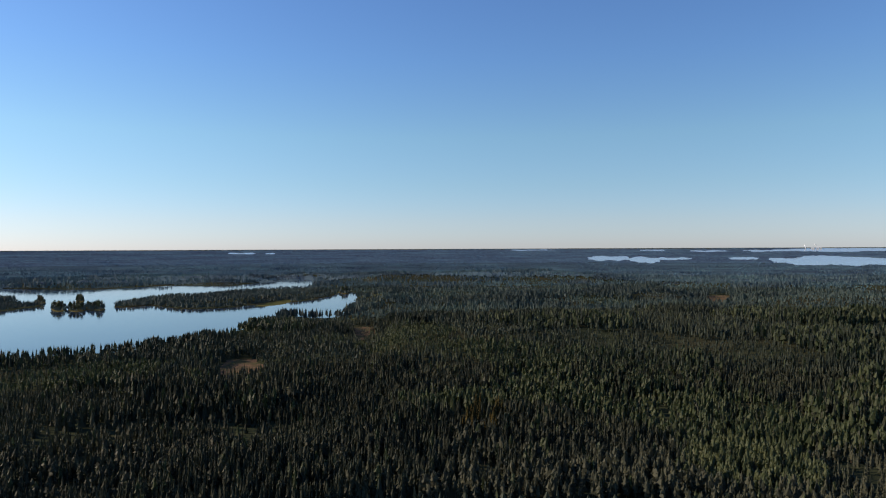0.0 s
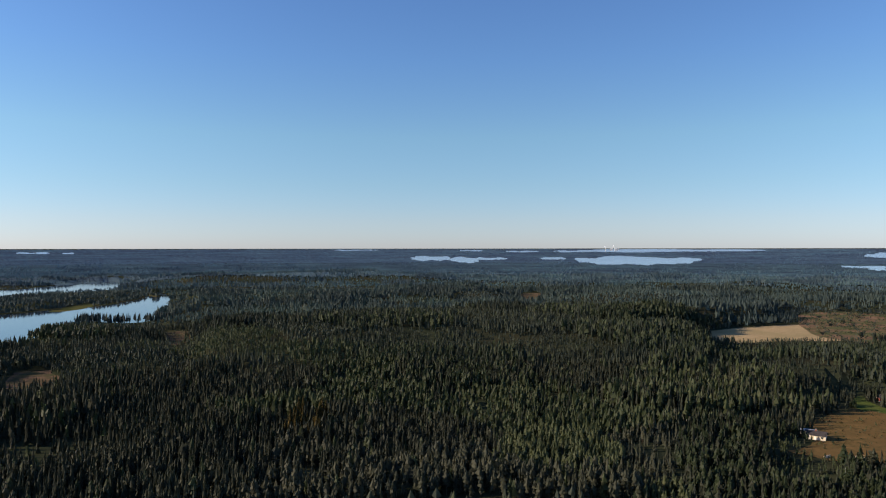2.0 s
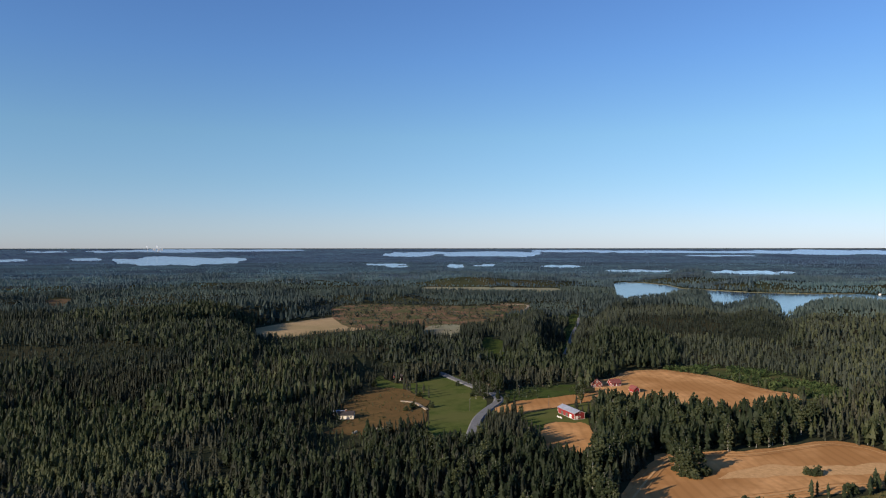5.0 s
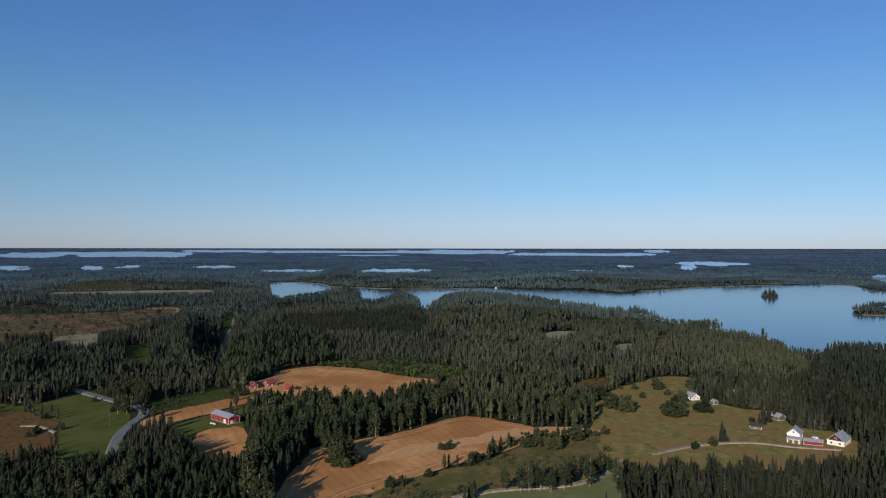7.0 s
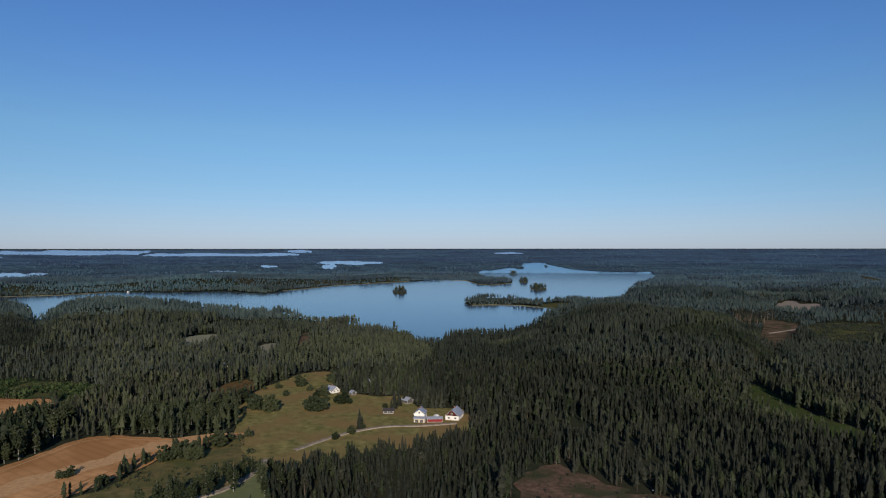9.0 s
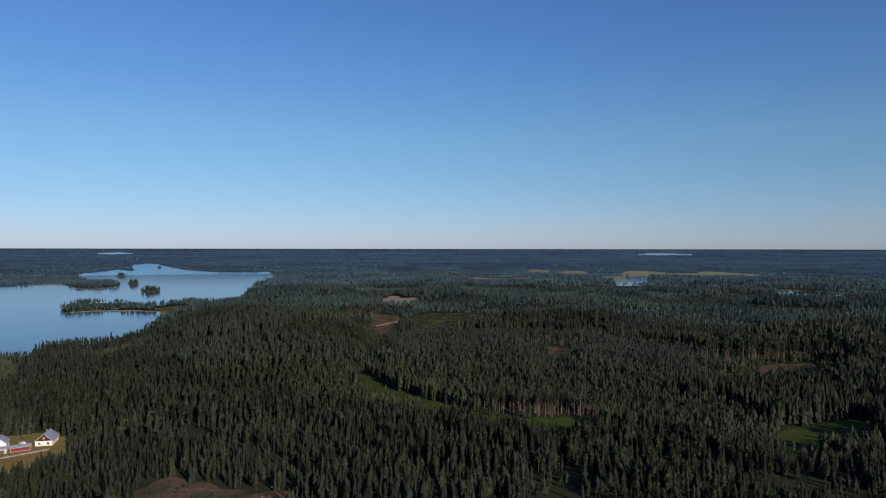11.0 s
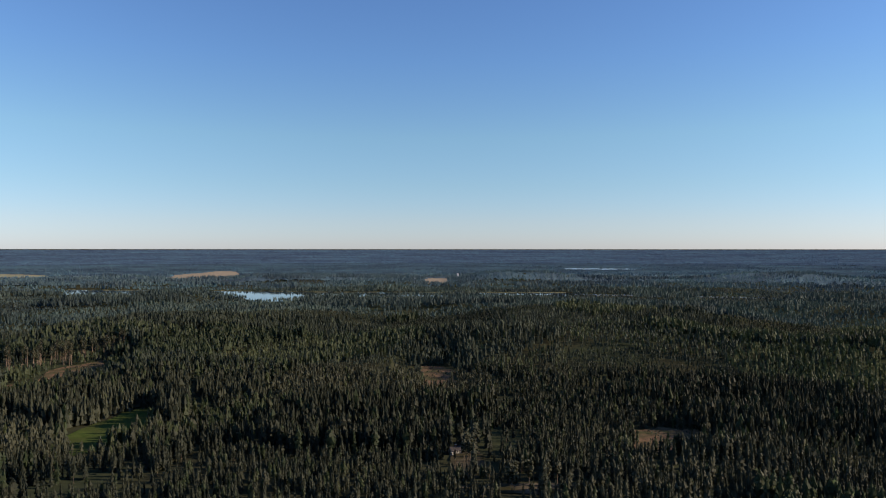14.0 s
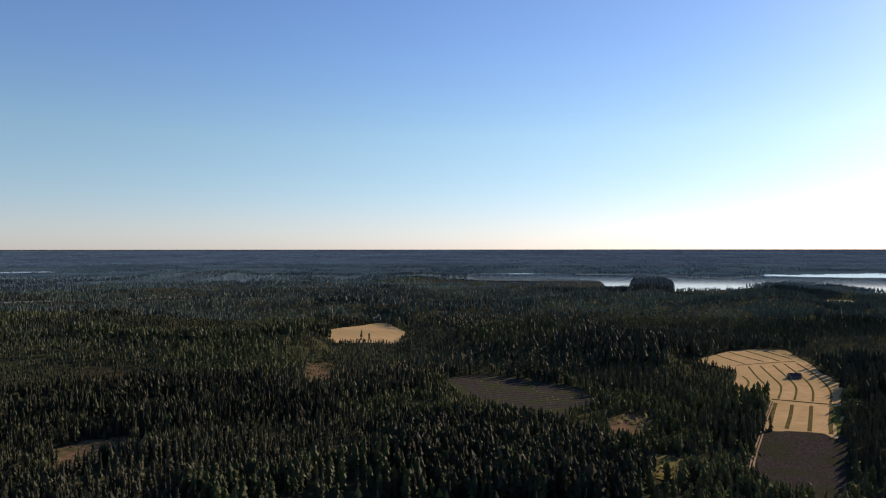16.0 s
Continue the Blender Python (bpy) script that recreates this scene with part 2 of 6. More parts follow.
# the plan, in metres from the point under the camera: x to the east, y ahead of the first view
LAKE_WEST_SHORE_1 = (
    (-507, 670), (-467, 735), (-436, 742), (-423, 763), (-371, 784), (-345, 812), (-327, 832), (-317, 900), (-296, 951), (-286, 1024),
    (-300, 1149), (-281, 1222), (-228, 1176), (-185, 1174), (-176, 1264), (-200, 1623), (-242, 1877), (-274, 1880), (-274, 1722), (-308, 1556),
    (-344, 1493), (-387, 1450), (-430, 1383), (-496, 1347),
)
LAKE_WEST_SHORE_2 = (
    (-544, 1388), (-608, 1432), (-648, 1393), (-689, 1465), (-698, 1506), (-698, 1614), (-682, 1738), (-611, 1780), (-584, 1878), (-554, 1987),
    (-460, 2072), (-418, 2206), (-509, 2693), (-581, 2580), (-638, 2394), (-684, 2199), (-788, 2240), (-874, 2230), (-949, 2154), (-1014, 2040),
    (-1178, 2066), (-1338, 2106), (-1492, 2133), (-1615, 2112),
    (-1440, 1883), (-1038, 1635), (-915, 1518), (-905, 1523),
)
LAKE_WEST_SHORE_3 = (
    (-815, 1429), (-837, 1389), (-835, 1314), (-964, 1274),
)
LAKE_WEST = LAKE_WEST_SHORE_1 + LAKE_WEST_SHORE_2 + LAKE_WEST_SHORE_3
LAKE_EAST_SHORE_1 = (
    (2149, 1036), (2206, 961), (2118, 845), (1971, 750), (1933, 649), (1901, 538), (1929, 414), (2010, 313), (1993, 261), (1963, 146),
    (1965, 22), (1839, -78), (1947, -127), (2045, -210), (2184, -305), (2277, -433), (2385, -604), (2442, -724), (2388, -804), (2110, -755),
    (2055, -779), (2150, -881), (2409, -976), (2739, -991),
)
LAKE_EAST_SHORE_2 = (
    (3206, -1146), (3282, -1243), (3379, -1384), (3281, -1412), (3596, -1538), (3645, -1609), (3611, -1678), (3453, -1655), (3159, -1638), (3002, -1680),
    (2883, -1801), (2873, -1886), (2409, -1610), (2144, -1375), (1858, -1165), (1667, -1023), (1452, -875), (1414, -777), (1477, -759), (1369, -643),
    (1472, -623), (1526, -578), (1492, -527), (1410, -473),
)
LAKE_EAST_SHORE_3 = (
    (1336, -461), (1336, -506), (1305, -552), (1213, -593), (1170, -550), (1065, -495), (974, -439), (931, -394), (878, -333), (899, -303),
    (873, -269), (825, -238), (855, -221), (908, -224), (962, -210), (995, -189), (1096, -153), (1123, -124), (1212, -97), (1294, -75),
    (1383, -17), (1440, 50), (1645, 149), (1805, 237),
)
LAKE_EAST_SHORE_4 = (
    (1814, 305), (1710, 338), (1411, 314), (1258, 302), (1532, 387), (1726, 473), (1537, 448), (1429, 448), (1456, 482), (1746, 602),
    (1805, 687), (1614, 658), (1546, 673), (1501, 695), (1590, 763),
)
LAKE_EAST = LAKE_EAST_SHORE_1 + LAKE_EAST_SHORE_2 + LAKE_EAST_SHORE_3 + LAKE_EAST_SHORE_4
LAKE_SOUTH = (
    (-2770, -1710), (-2926, -1610), (-3014, -1475), (-3031, -1309), (-3033, -1173), (-3068, -1054), (-3057, -888), (-2981, -831), (-2925, -703), (-2923, -606),
    (-3073, -582), (-3228, -566), (-3350, -560), (-3381, -512), (-3378, -455), (-3445, -353), (-3511, -251), (-3564, -111), (-3550, 147), (-2084, 87),
    (-2165, -67), (-2203, -98), (-2345, -125), (-2524, -196), (-2649, -271), (-2686, -362), (-2514, -406), (-2342, -411), (-2189, -415), (-2101, -443),
    (-2046, -476), (-1979, -528), (-1931, -553), (-2267, -648), (-2536, -747), (-2548, -812), (-2523, -850), (-2343, -809), (-2032, -705), (-2013, -735),
    (-2052, -790), (-2325, -911), (-2413, -976), (-2444, -1102), (-2454, -1225), (-2441, -1343), (-2514, -1546),
)
POND_SOUTHWEST = (
    (1301, -2343), (1326, -2457), (1402, -2681), (1362, -2740), (1055, -2109), (1053, -1997), (1095, -1992),
)
POND_DARK = (
    (238, -1996), (111, -1948), (-10, -1891), (-186, -1848), (-357, -1799), (-566, -1753), (-683, -1734), (-642, -1632), (-532, -1648), (-331, -1668), (-170, -1698), (-19, -1692), (20, -1592), (109, -1578), (147, -1727), (223, -1828),
)
POND_DARK_NORTH = (
    (647, -2134), (551, -2082), (428, -2055), (391, -1875), (498, -1884), (583, -1897),
)
REEDS_POND = (
    (240, -2006), (111, -1958), (-10, -1899), (-187, -1856), (-360, -1806), (-569, -1759), (-686, -1740),
)
REEDS_POND_NORTH = (
    (647, -2130), (555, -2094), (431, -2066),
)
ISLAND_A = (
    (-785, 1400), (-785, 1427), (-756, 1398), (-714, 1320), (-714, 1297), (-748, 1334),
)
ISLAND_B = (
    (-739, 1439), (-733, 1468), (-692, 1423), (-652, 1342), (-658, 1318), (-697, 1357),
)
ISLAND_C = (
    (-737, 1371), (-735, 1397), (-704, 1370), (-677, 1319), (-681, 1295), (-709, 1320),
)
ISLAND_D = (
    (-852, 1621), (-852, 1639), (-833, 1620), (-797, 1549), (-797, 1533), (-815, 1550),
)
ISLAND_E = (
    (-920, 1572), (-917, 1589), (-896, 1571), (-867, 1521), (-868, 1505), (-890, 1522),
)
ISLAND_F = (
    (-284, 1905), (-278, 1957), (-259, 1904), (-246, 1807), (-253, 1785), (-273, 1832),
)
ISLAND_G = (
    (1856, -417), (1892, -443), (1835, -447), (1749, -426), (1718, -402), (1769, -397),
)
ISLAND_H = (
    (1929, -853), (1944, -885), (1876, -879), (1774, -831), (1762, -803), (1823, -806),
)
ISLAND_I = (
    (2317, -984), (2351, -1012), (2302, -1006), (2189, -956), (2161, -930), (2203, -936),
)
ISLAND_J = (
    (3013, -1231), (3061, -1267), (2998, -1255), (2810, -1176), (2759, -1142), (2824, -1154),
)
ISLAND_M = (
    (3438, -1601), (3468, -1625), (3430, -1617), (3361, -1585), (3331, -1561), (3369, -1569),
)
WHEAT_FAR = (
    (603, 846), (697, 874), (787, 883), (779, 834), (776, 767), (696, 717), (622, 731), (563, 729), (541, 750),
)
CLEARCUT_FAR = (
    (879, 1002), (998, 1036), (1052, 940), (1110, 833), (1215, 825), (1213, 769), (1085, 700), (1007, 665), (788, 591), (731, 634),
    (707, 680), (712, 786),
)
PALE_FAR = (
    (764, 666), (815, 666), (807, 632), (690, 547), (664, 576),
)
HEATH = (
    (347, 383), (389, 404), (413, 404), (413, 377), (400, 347), (370, 321), (335, 295), (309, 302), (295, 316), (289, 332),
    (322, 350),
)
PASTURE = (
    (448, 445), (432, 403), (491, 396), (457, 351), (434, 321), (408, 298), (332, 253), (312, 256), (303, 261), (371, 320),
    (401, 347), (416, 380), (412, 415),
)
STUBBLE_ROAD = (
    (398, 280), (417, 290), (443, 291), (466, 279), (486, 269), (517, 254), (498, 242), (457, 253), (425, 262), (401, 267),
)
YARD_BARN = (
    (397, 265), (424, 259), (454, 251), (494, 243), (476, 231), (447, 233), (408, 215), (351, 192), (343, 209),
)
STUBBLE_BARN = (
    (392, 238), (407, 227), (408, 215), (336, 177), (334, 193), (336, 203),
)
STUBBLE_NORTH = (
    (540, 281), (566, 278), (611, 283), (639, 260), (633, 212), (611, 173), (591, 128), (568, 127), (491, 139), (476, 160),
    (475, 194), (471, 227),
)
STUBBLE_MAIN = (
    (299, 143), (373, 154), (395, 139), (409, 123), (434, 108), (463, 91), (468, 69), (460, 53), (452, 30), (453, -2),
    (444, -5), (429, 15), (414, 37), (397, 45), (377, 62), (348, 80), (327, 95), (305, 108), (286, 109), (256, 109),
    (251, 131), (255, 130),
)
MEADOW = (
    (484, 0), (550, -7), (607, -31), (655, -67), (643, -91), (573, -83), (537, -102), (529, -131), (489, -127), (474, -159),
    (430, -150), (410, -140), (396, -120), (389, -96), (383, -59), (371, -30), (367, -19), (416, -5),
)
HEATH_SMALL = (
    (577, 20), (616, 12), (635, -13), (584, -14), (560, -5), (556, 15),
)
ROUGH = (
    (369, 60), (394, 45), (411, 37), (427, 15), (439, -5), (411, -10), (375, -13), (342, 12), (331, 38), (318, 57),
    (270, 45), (256, 110), (288, 111), (305, 109), (328, 96), (348, 81),
)
GREEN_NEAR = (
    (315, 54), (329, 38), (340, 12), (369, -12), (358, -18), (319, -14), (288, 10), (287, 45),
)
ROUGH_ROAD = (
    (423, 297), (480, 315), (519, 290), (511, 273), (486, 269), (446, 293),
)
CLEAR_BY_LAKE = (
    (956, 63), (984, 26), (953, 18), (850, 29), (850, 53),
)
CLEAR_B = (
    (852, -31), (871, -50), (832, -48), (758, -30),
)
CLEAR_C = (
    (956, -81), (979, -99), (930, -96), (847, -78),
)
DARK_CLEAR = (
    (1059, 599), (1046, 568), (895, 489), (753, 418), (661, 371), (659, 378), (807, 460),
)
PALE_STRIP_A = (
    (1555, 1360), (1608, 1289), (1665, 1204), (1497, 1081), (1432, 1147), (1380, 1207),
)
PALE_STRIP_B = (
    (1668, 1189), (1713, 1108), (1746, 1021), (1585, 927), (1547, 1001), (1500, 1068),
)
SLASH_A = (
    (-225, 715), (-210, 733), (-184, 700), (-163, 623), (-197, 624),
)
SLASH_B = (
    (-138, 1025), (-98, 1038), (-92, 974), (-120, 926),
)
SLASH_C = (
    (626, 1667), (684, 1704), (678, 1625), (596, 1471), (564, 1489),
)
GRAVEL_PIT = (
    (1183, -1052), (1201, -1104), (1242, -1152), (1232, -1172), (1174, -1128), (1162, -1162), (1112, -1118), (1100, -1066), (1125, -1044),
)
SLASH_D = (
    (890, -787), (914, -828), (856, -814), (801, -771), (719, -667), (732, -651),
)
YOUNG_GREEN = (
    (807, -777), (858, -880), (833, -925), (772, -945), (712, -884), (632, -711), (679, -679),
)
SLASH_E = (
    (474, -686), (458, -705), (439, -693), (434, -667), (450, -654),
)
SLASH_F = (
    (275, -684), (241, -716), (210, -770), (192, -800), (182, -765), (191, -719), (226, -673), (253, -646),
)
MEADOW_DARK = (
    (142, -453), (134, -488), (125, -521), (112, -535), (103, -525), (97, -488), (108, -435), (126, -420),
)
SLASH_G = (
    (-108, -663), (-126, -680), (-139, -668), (-140, -631), (-109, -587),
)
STRIP_CUT = (
    (487, -420), (449, -407), (409, -389), (371, -381), (311, -380), (272, -393), (245, -414), (219, -376), (245, -353), (278, -340),
    (336, -341), (394, -357), (443, -378),
)
FIELD_FAR_A = (
    (1646, -3071), (1587, -3150), (1416, -3093), (1295, -2827), (1356, -2693), (1442, -2678),
)
FIELD_FAR_G = (
    (1404, -3077), (1333, -3158), (1340, -3273), (1174, -3263), (1069, -3213), (1025, -3080), (1166, -2949), (1277, -2798),
)
FIELD_FAR_H = (
    (1496, -2611), (1455, -2705), (1281, -2390), (1312, -2294),
)
STRIP_FAR = (
    (1837, -2161), (1708, -2163), (1659, -2302), (1508, -2097), (1587, -2010), (1667, -1962),
)
FIELD_FAR_B = (
    (576, -3235), (467, -3377), (418, -3482), (315, -3477), (292, -3210), (389, -3085), (526, -2994),
)
FIELD_FAR_C = (
    (-477, -2715), (-549, -2704), (-503, -2478), (-435, -2466),
)
FIELD_FAR_D = (
    (2062, -2880), (1981, -2916), (1889, -2788), (1978, -2752),
)
FIELD_FAR_E = (
    (1897, -2915), (1796, -2956), (1673, -2761), (1742, -2686),
)
FIELD_FAR_F = (
    (1917, -2296), (1822, -2509), (1750, -2409), (1794, -2227),
)
SLASH_H = (
    (-198, -408), (-226, -421), (-250, -398), (-241, -380), (-202, -357), (-183, -367),
)
YARD_SAND = (
    (-83, -384), (-97, -385), (-99, -371), (-92, -350), (-80, -342), (-76, -350),
)
YARD_SAND_B = (
    (-87, -330), (-125, -323), (-121, -312), (-87, -317),
)
SLASH_I = (
    (-456, -176), (-481, -169), (-466, -147), (-433, -138), (-400, -148),
)
CUTOVER = (
    (-512, -344), (-548, -331), (-548, -273), (-522, -211), (-495, -196), (-428, -201), (-434, -248), (-455, -296),
)
CUT_STRIP = (
    (-382, -153), (-390, -131), (-382, -98), (-350, -98), (-357, -129),
)
SLASH_J = (
    (-491, -505), (-527, -501), (-505, -461), (-450, -418), (-444, -446),
)
BARLEY_FAR = (
    (-730, -694), (-801, -693), (-850, -693), (-818, -641), (-764, -583), (-681, -528), (-656, -557), (-639, -592), (-668, -637),
)
BARLEY_STRIPS = (
    (-743, -186), (-828, -175), (-874, -129), (-821, -104), (-708, -64), (-653, -48), (-494, -39), (-491, -50), (-487, -66), (-484, -79), (-510, -82), (-573, -90), (-579, -100),
    (-575, -120), (-704, -142), (-702, -145), (-720, -165),
)
PLOUGHED = (
    (-478, -81), (-493, -39), (-457, -33), (-373, -27), (-349, -38), (-366, -66), (-405, -71),
)
CLEAR_RED = (
    (332, -132), (342, -145), (347, -162), (330, -175), (307, -179), (287, -186), (269, -197), (245, -183), (223, -158), (262, -104),
)
FARM_WOOD = (
    (463, 241), (500, 222), (517, 192), (527, 149), (511, 105), (466, 102), (428, 106), (406, 122), (391, 138), (371, 153),
    (340, 161), (364, 186),
)
NEAR_BIRCHES = (
    (303, 302), (324, 246), (345, 199), (363, 189), (338, 163), (286, 140), (242, 128), (222, 221),
)
BIRCH_ROW = (
    (486, 78), (512, 61), (522, 34), (521, -3), (458, -6), (454, 14), (455, 36), (459, 57),
)
YOUNG_SPRUCE = (
    (358, -18), (368, -32), (379, -59), (385, -95), (406, -139), (415, -164), (413, -190), (310, -142), (282, -14),
)
PLANTATION = (
    (582, -527), (673, -657), (525, -758), (309, -773), (242, -604), (242, -498), (258, -425), (325, -404), (445, -434),
)
SPRUCE_EDGE = (
    (366, -30), (377, -58), (383, -95), (404, -138), (356, -122), (328, -27),
)
ROADSIDE = (
    (471, 357), (476, 337), (458, 313), (449, 314), (458, 334),
)
ROADSIDE_SOUTH = (
    (416, 312), (416, 303), (393, 295), (389, 298),
)
TRUNK_EDGE = (
    (275, -688), (242, -720), (211, -775), (193, -805), (203, -855), (225, -821), (258, -769), (291, -731),
)
TRUNK_EDGE_WEST = (
    (875, -720), (857, -740), (861, -781), (928, -840), (933, -805), (951, -783),
)
TRUNK_EDGE_FAR = (
    (490, -681), (478, -694), (444, -720), (464, -750), (516, -717),
)
LIGHT_SLOPE = (
    (914, -25), (1012, -192), (773, -212), (616, -161), (668, -103), (699, -30),
)
DARK_CORNER = (
    (276, 409), (300, 374), (325, 338), (322, 274), (312, 218), (292, 191), (225, 154), (184, 273),
)
HOUSE_OPEN = (
    (291, 351), (331, 353), (302, 312), (264, 275), (239, 286),
)
FARM_OPEN = (
    (413, 287), (451, 296), (495, 276), (526, 257), (484, 233), (441, 230), (373, 196), (369, 224), (394, 263),
)
MEADOW_SHADE = (
    (105, -537), (98, -567), (82, -538), (76, -474), (90, -466),
)
SHADOW_WOOD = (
    (-109, -972), (-209, -1054), (-304, -1059), (-260, -907), (-169, -851), (-102, -856),
)
NEAR_SOUTH = (
    (789, -245), (388, -327), (291, -361), (130, -414), (-10, -470), (-145, -544), (-354, -579), (-218, -356), (458, -142),
)
TRUNK_EDGE_NEAR = (
    (309, -381), (274, -395), (248, -416), (253, -428), (283, -408), (319, -394),
)
LARCH_STAND = (
    (13, 428), (16, 482), (26, 504), (39, 482), (37, 424),
)
LIGHT_BIRCH = (
    (125, 366), (147, 401), (176, 399), (193, 364), (177, 324), (143, 318), (123, 335),
)
YOUNG_NORTH = (
    (642, 262), (681, 228), (687, 182), (654, 129), (619, 96), (587, 96), (578, 116), (591, 128), (614, 174), (636, 213),
)
FIELD_EDGE = (
    (348, 181), (336, 160), (309, 142), (286, 124), (272, 141),
)
CAPE_MEADOW = (
    (1305, -600), (1339, -681), (1241, -644), (1208, -579),
)
CAPE_GRASS = (
    (-383, 1435), (-356, 1575), (-337, 1574), (-332, 1492), (-358, 1406),
)
WEST_CAPE = (
    (-900, 1300), (-700, 1800), (-400, 2150), (-250, 1900), (-200, 1500), (-260, 1250), (-500, 1250),
)
BARLEY_FRONT = (
    (-646, -649), (-640, -599), (-656, -557), (-687, -529), (-624, -461), (-524, -387), (-479, -414), (-467, -473),
)
SOUTH_CAPE = (
    (-1908, -543), (-2305, -657), (-2582, -760), (-2644, -843), (-2617, -884), (-2382, -824), (-1973, -688), (-1801, -574),
)
BARLEY_ARM = (
    (-755, -202), (-747, -187), (-720, -165), (-702, -145), (-691, -139), (-573, -120), (-526, -117), (-581, -162), (-687, -202),
)
STRIP_VERGE = (
    (-578, -50), (-581, -45), (-537, -42), (-496, -39), (-493, -42), (-528, -47),
)
FIELD_SOUTH = (
    (-1795, -178), (-1802, -121), (-1735, -116), (-1723, -164),
)
MEADOW_BACK = (
    (1174, 237), (1357, 95), (1198, -61), (718, -42), (551, -21), (516, 36), (513, 82), (562, 113),
)
SOUTH_SPIT = (
    (-2554, -1599), (-2489, -1369), (-2514, -1133), (-2403, -951), (-1930, -753), (-1870, -843), (-1888, -1039), (-2071, -1297),
)
LAKE_SLOPE = (
    (2172, 511), (2505, 258), (1922, -97), (1213, -252), (912, -225), (900, -81), (1198, -61), (1357, 95), (1174, 237), (1403, 377),
)
WHEAT_FRONT = (
    (582, 754), (629, 740), (726, 720), (639, 625), (541, 637), (514, 677),
)
STRAW_SWATH = (
    (358, 116), (387, 107), (400, 93), (414, 78), (428, 63), (442, 48), (452, 29), (455, 14), (452, -1), (437, 14), (426, 42), (410, 60), (402, 67), (388, 79), (380, 91), (368, 101), (360, 108),
)
FOREST_ROAD = (
    (1029, 561), (940, 515), (852, 473), (780, 437), (711, 402), (659, 377),
)
SHADE_OPENING = (
    (712, 521), (727, 516), (709, 492), (626, 430), (605, 428), (615, 448),
)
ROAD_ASPHALT = (
    (497, 438), (493, 412), (479, 385), (463, 352), (453, 328), (443, 312), (428, 301), (407, 294), (380, 283), (354, 268),
    (326, 250),
)
TRACK_HOUSE = (
    (404, -33), (416, -46), (428, -61), (437, -78), (441, -96), (437, -114), (436, -130), (436, -140),
)
TRACK_NEAR = (
    (314, 62), (324, 50), (331, 38), (342, 12), (352, 1), (373, -12), (391, -17),
)
TRACK_PASTURE = (
    (383, 358), (385, 346), (374, 324),
)
TRACK_STRIPS = (
    (-574, -90), (-518, -85), (-461, -79), (-410, -74), (-374, -69),
)
TRACK_CLEARCUT = (
    (1177, 834), (1191, 797), (1185, 760), (1081, 703),
)
TRACK_SLASH = (
    (775, -690), (789, -728), (808, -776),
)
TRACK_YARD = (
    (-69, -326), (-87, -327), (-109, -324), (-127, -319), (-143, -322),
)
REEDS_NORTH = (
    (2158, 1000), (2206, 961), (2118, 845), (1971, 750), (1933, 649), (1901, 538), (1929, 414), (2010, 313),
)
REEDS_EAST = (
    (1947, -127), (2045, -210), (2184, -305), (2277, -433), (2385, -604),
)
REEDS_FAR = (
    (2442, -724), (2388, -804), (2110, -755), (2055, -779), (2150, -881),
)
REEDS_CAPE = (
    (1336, -461), (1336, -506), (1305, -552), (1213, -593),
)
FAR_WATERS_1 = (
    (-1301, 4520, 82, 59), (-1125, 4547, 30, 50), (982, 4168, 114, 172), (1154, 4007, 78, 207), (1334, 4049, 96, 113), (1695, 3936, 76, 92),
    (2004, 3609, 250, 256), (613, 4805, 140, 42), (1374, 4606, 80, 49), (1685, 4441, 109, 57), (2220, 4212, 376, 80), (2085, 3629, 319, 273),
)
FAR_WATERS_2 = (
    (2764, 2689, 109, 78), (2949, 2356, 42, 112), (3101, 2246, 36, 74), (3691, 2636, 287, 179), (3462, 3057, 194, 95), (3254, 1856, 86, 104),
    (2581, 4056, 493, 90), (3336, 3044, 156, 120), (3732, 2754, 344, 91), (4148, 2293, 266, 95), (4378, 1716, 433, 98), (4619, 912, 417, 138),
)
FAR_WATERS_3 = (
    (4252, 1390, 178, 61), (4553, 43, 450, 117), (4751, -426, 79, 95), (2889, 2305, 44, 107), (3033, 2224, 57, 56), (2698, 2556, 57, 69),
    (3232, 1871, 106, 76), (3161, 1406, 139, 98), (3307, 936, 166, 138), (3475, 53, 62, 61), (3793, -180, 42, 97), (3938, -638, 172, 129),
)
FAR_WATERS_4 = (
    (3727, -489, 36, 203), (1956, -4182, 157, 62), (4303, -1743, 88, 60), (-1470, -3325, 166, 42), (-501, -1673, 141, 24), (-866, -1571, 242, 26),
)
DITCHES_LONG = (
    ((-673, -130), (-645, -120), (-605, -115)),
    ((-731, -136), (-677, -119), (-639, -106), (-607, -103)),
    ((-741, -127), (-685, -108), (-641, -94), (-587, -88)),
    ((-755, -118), (-692, -97), (-643, -83), (-588, -77)),
    ((-769, -110), (-694, -84), (-643, -71), (-591, -65)),
    ((-780, -100), (-708, -74), (-643, -58), (-587, -53)),
    ((-569, -76), (-530, -72), (-492, -69)),
    ((-573, -64), (-534, -60), (-493, -56)),
    ((-575, -51), (-533, -48), (-493, -44)),
    ((-569, -87), (-538, -84), (-502, -80)),
)
DITCHES_CROSS = (
    ((-732, -147), (-763, -126), (-791, -103)),
    ((-800, -185), (-769, -162), (-747, -143)),
    ((-823, -174), (-795, -151), (-772, -130)),
    ((-843, -160), (-813, -137), (-785, -117)),
    ((-854, -144), (-827, -124), (-805, -108)),
    ((-582, -92), (-584, -71), (-587, -50)),
)
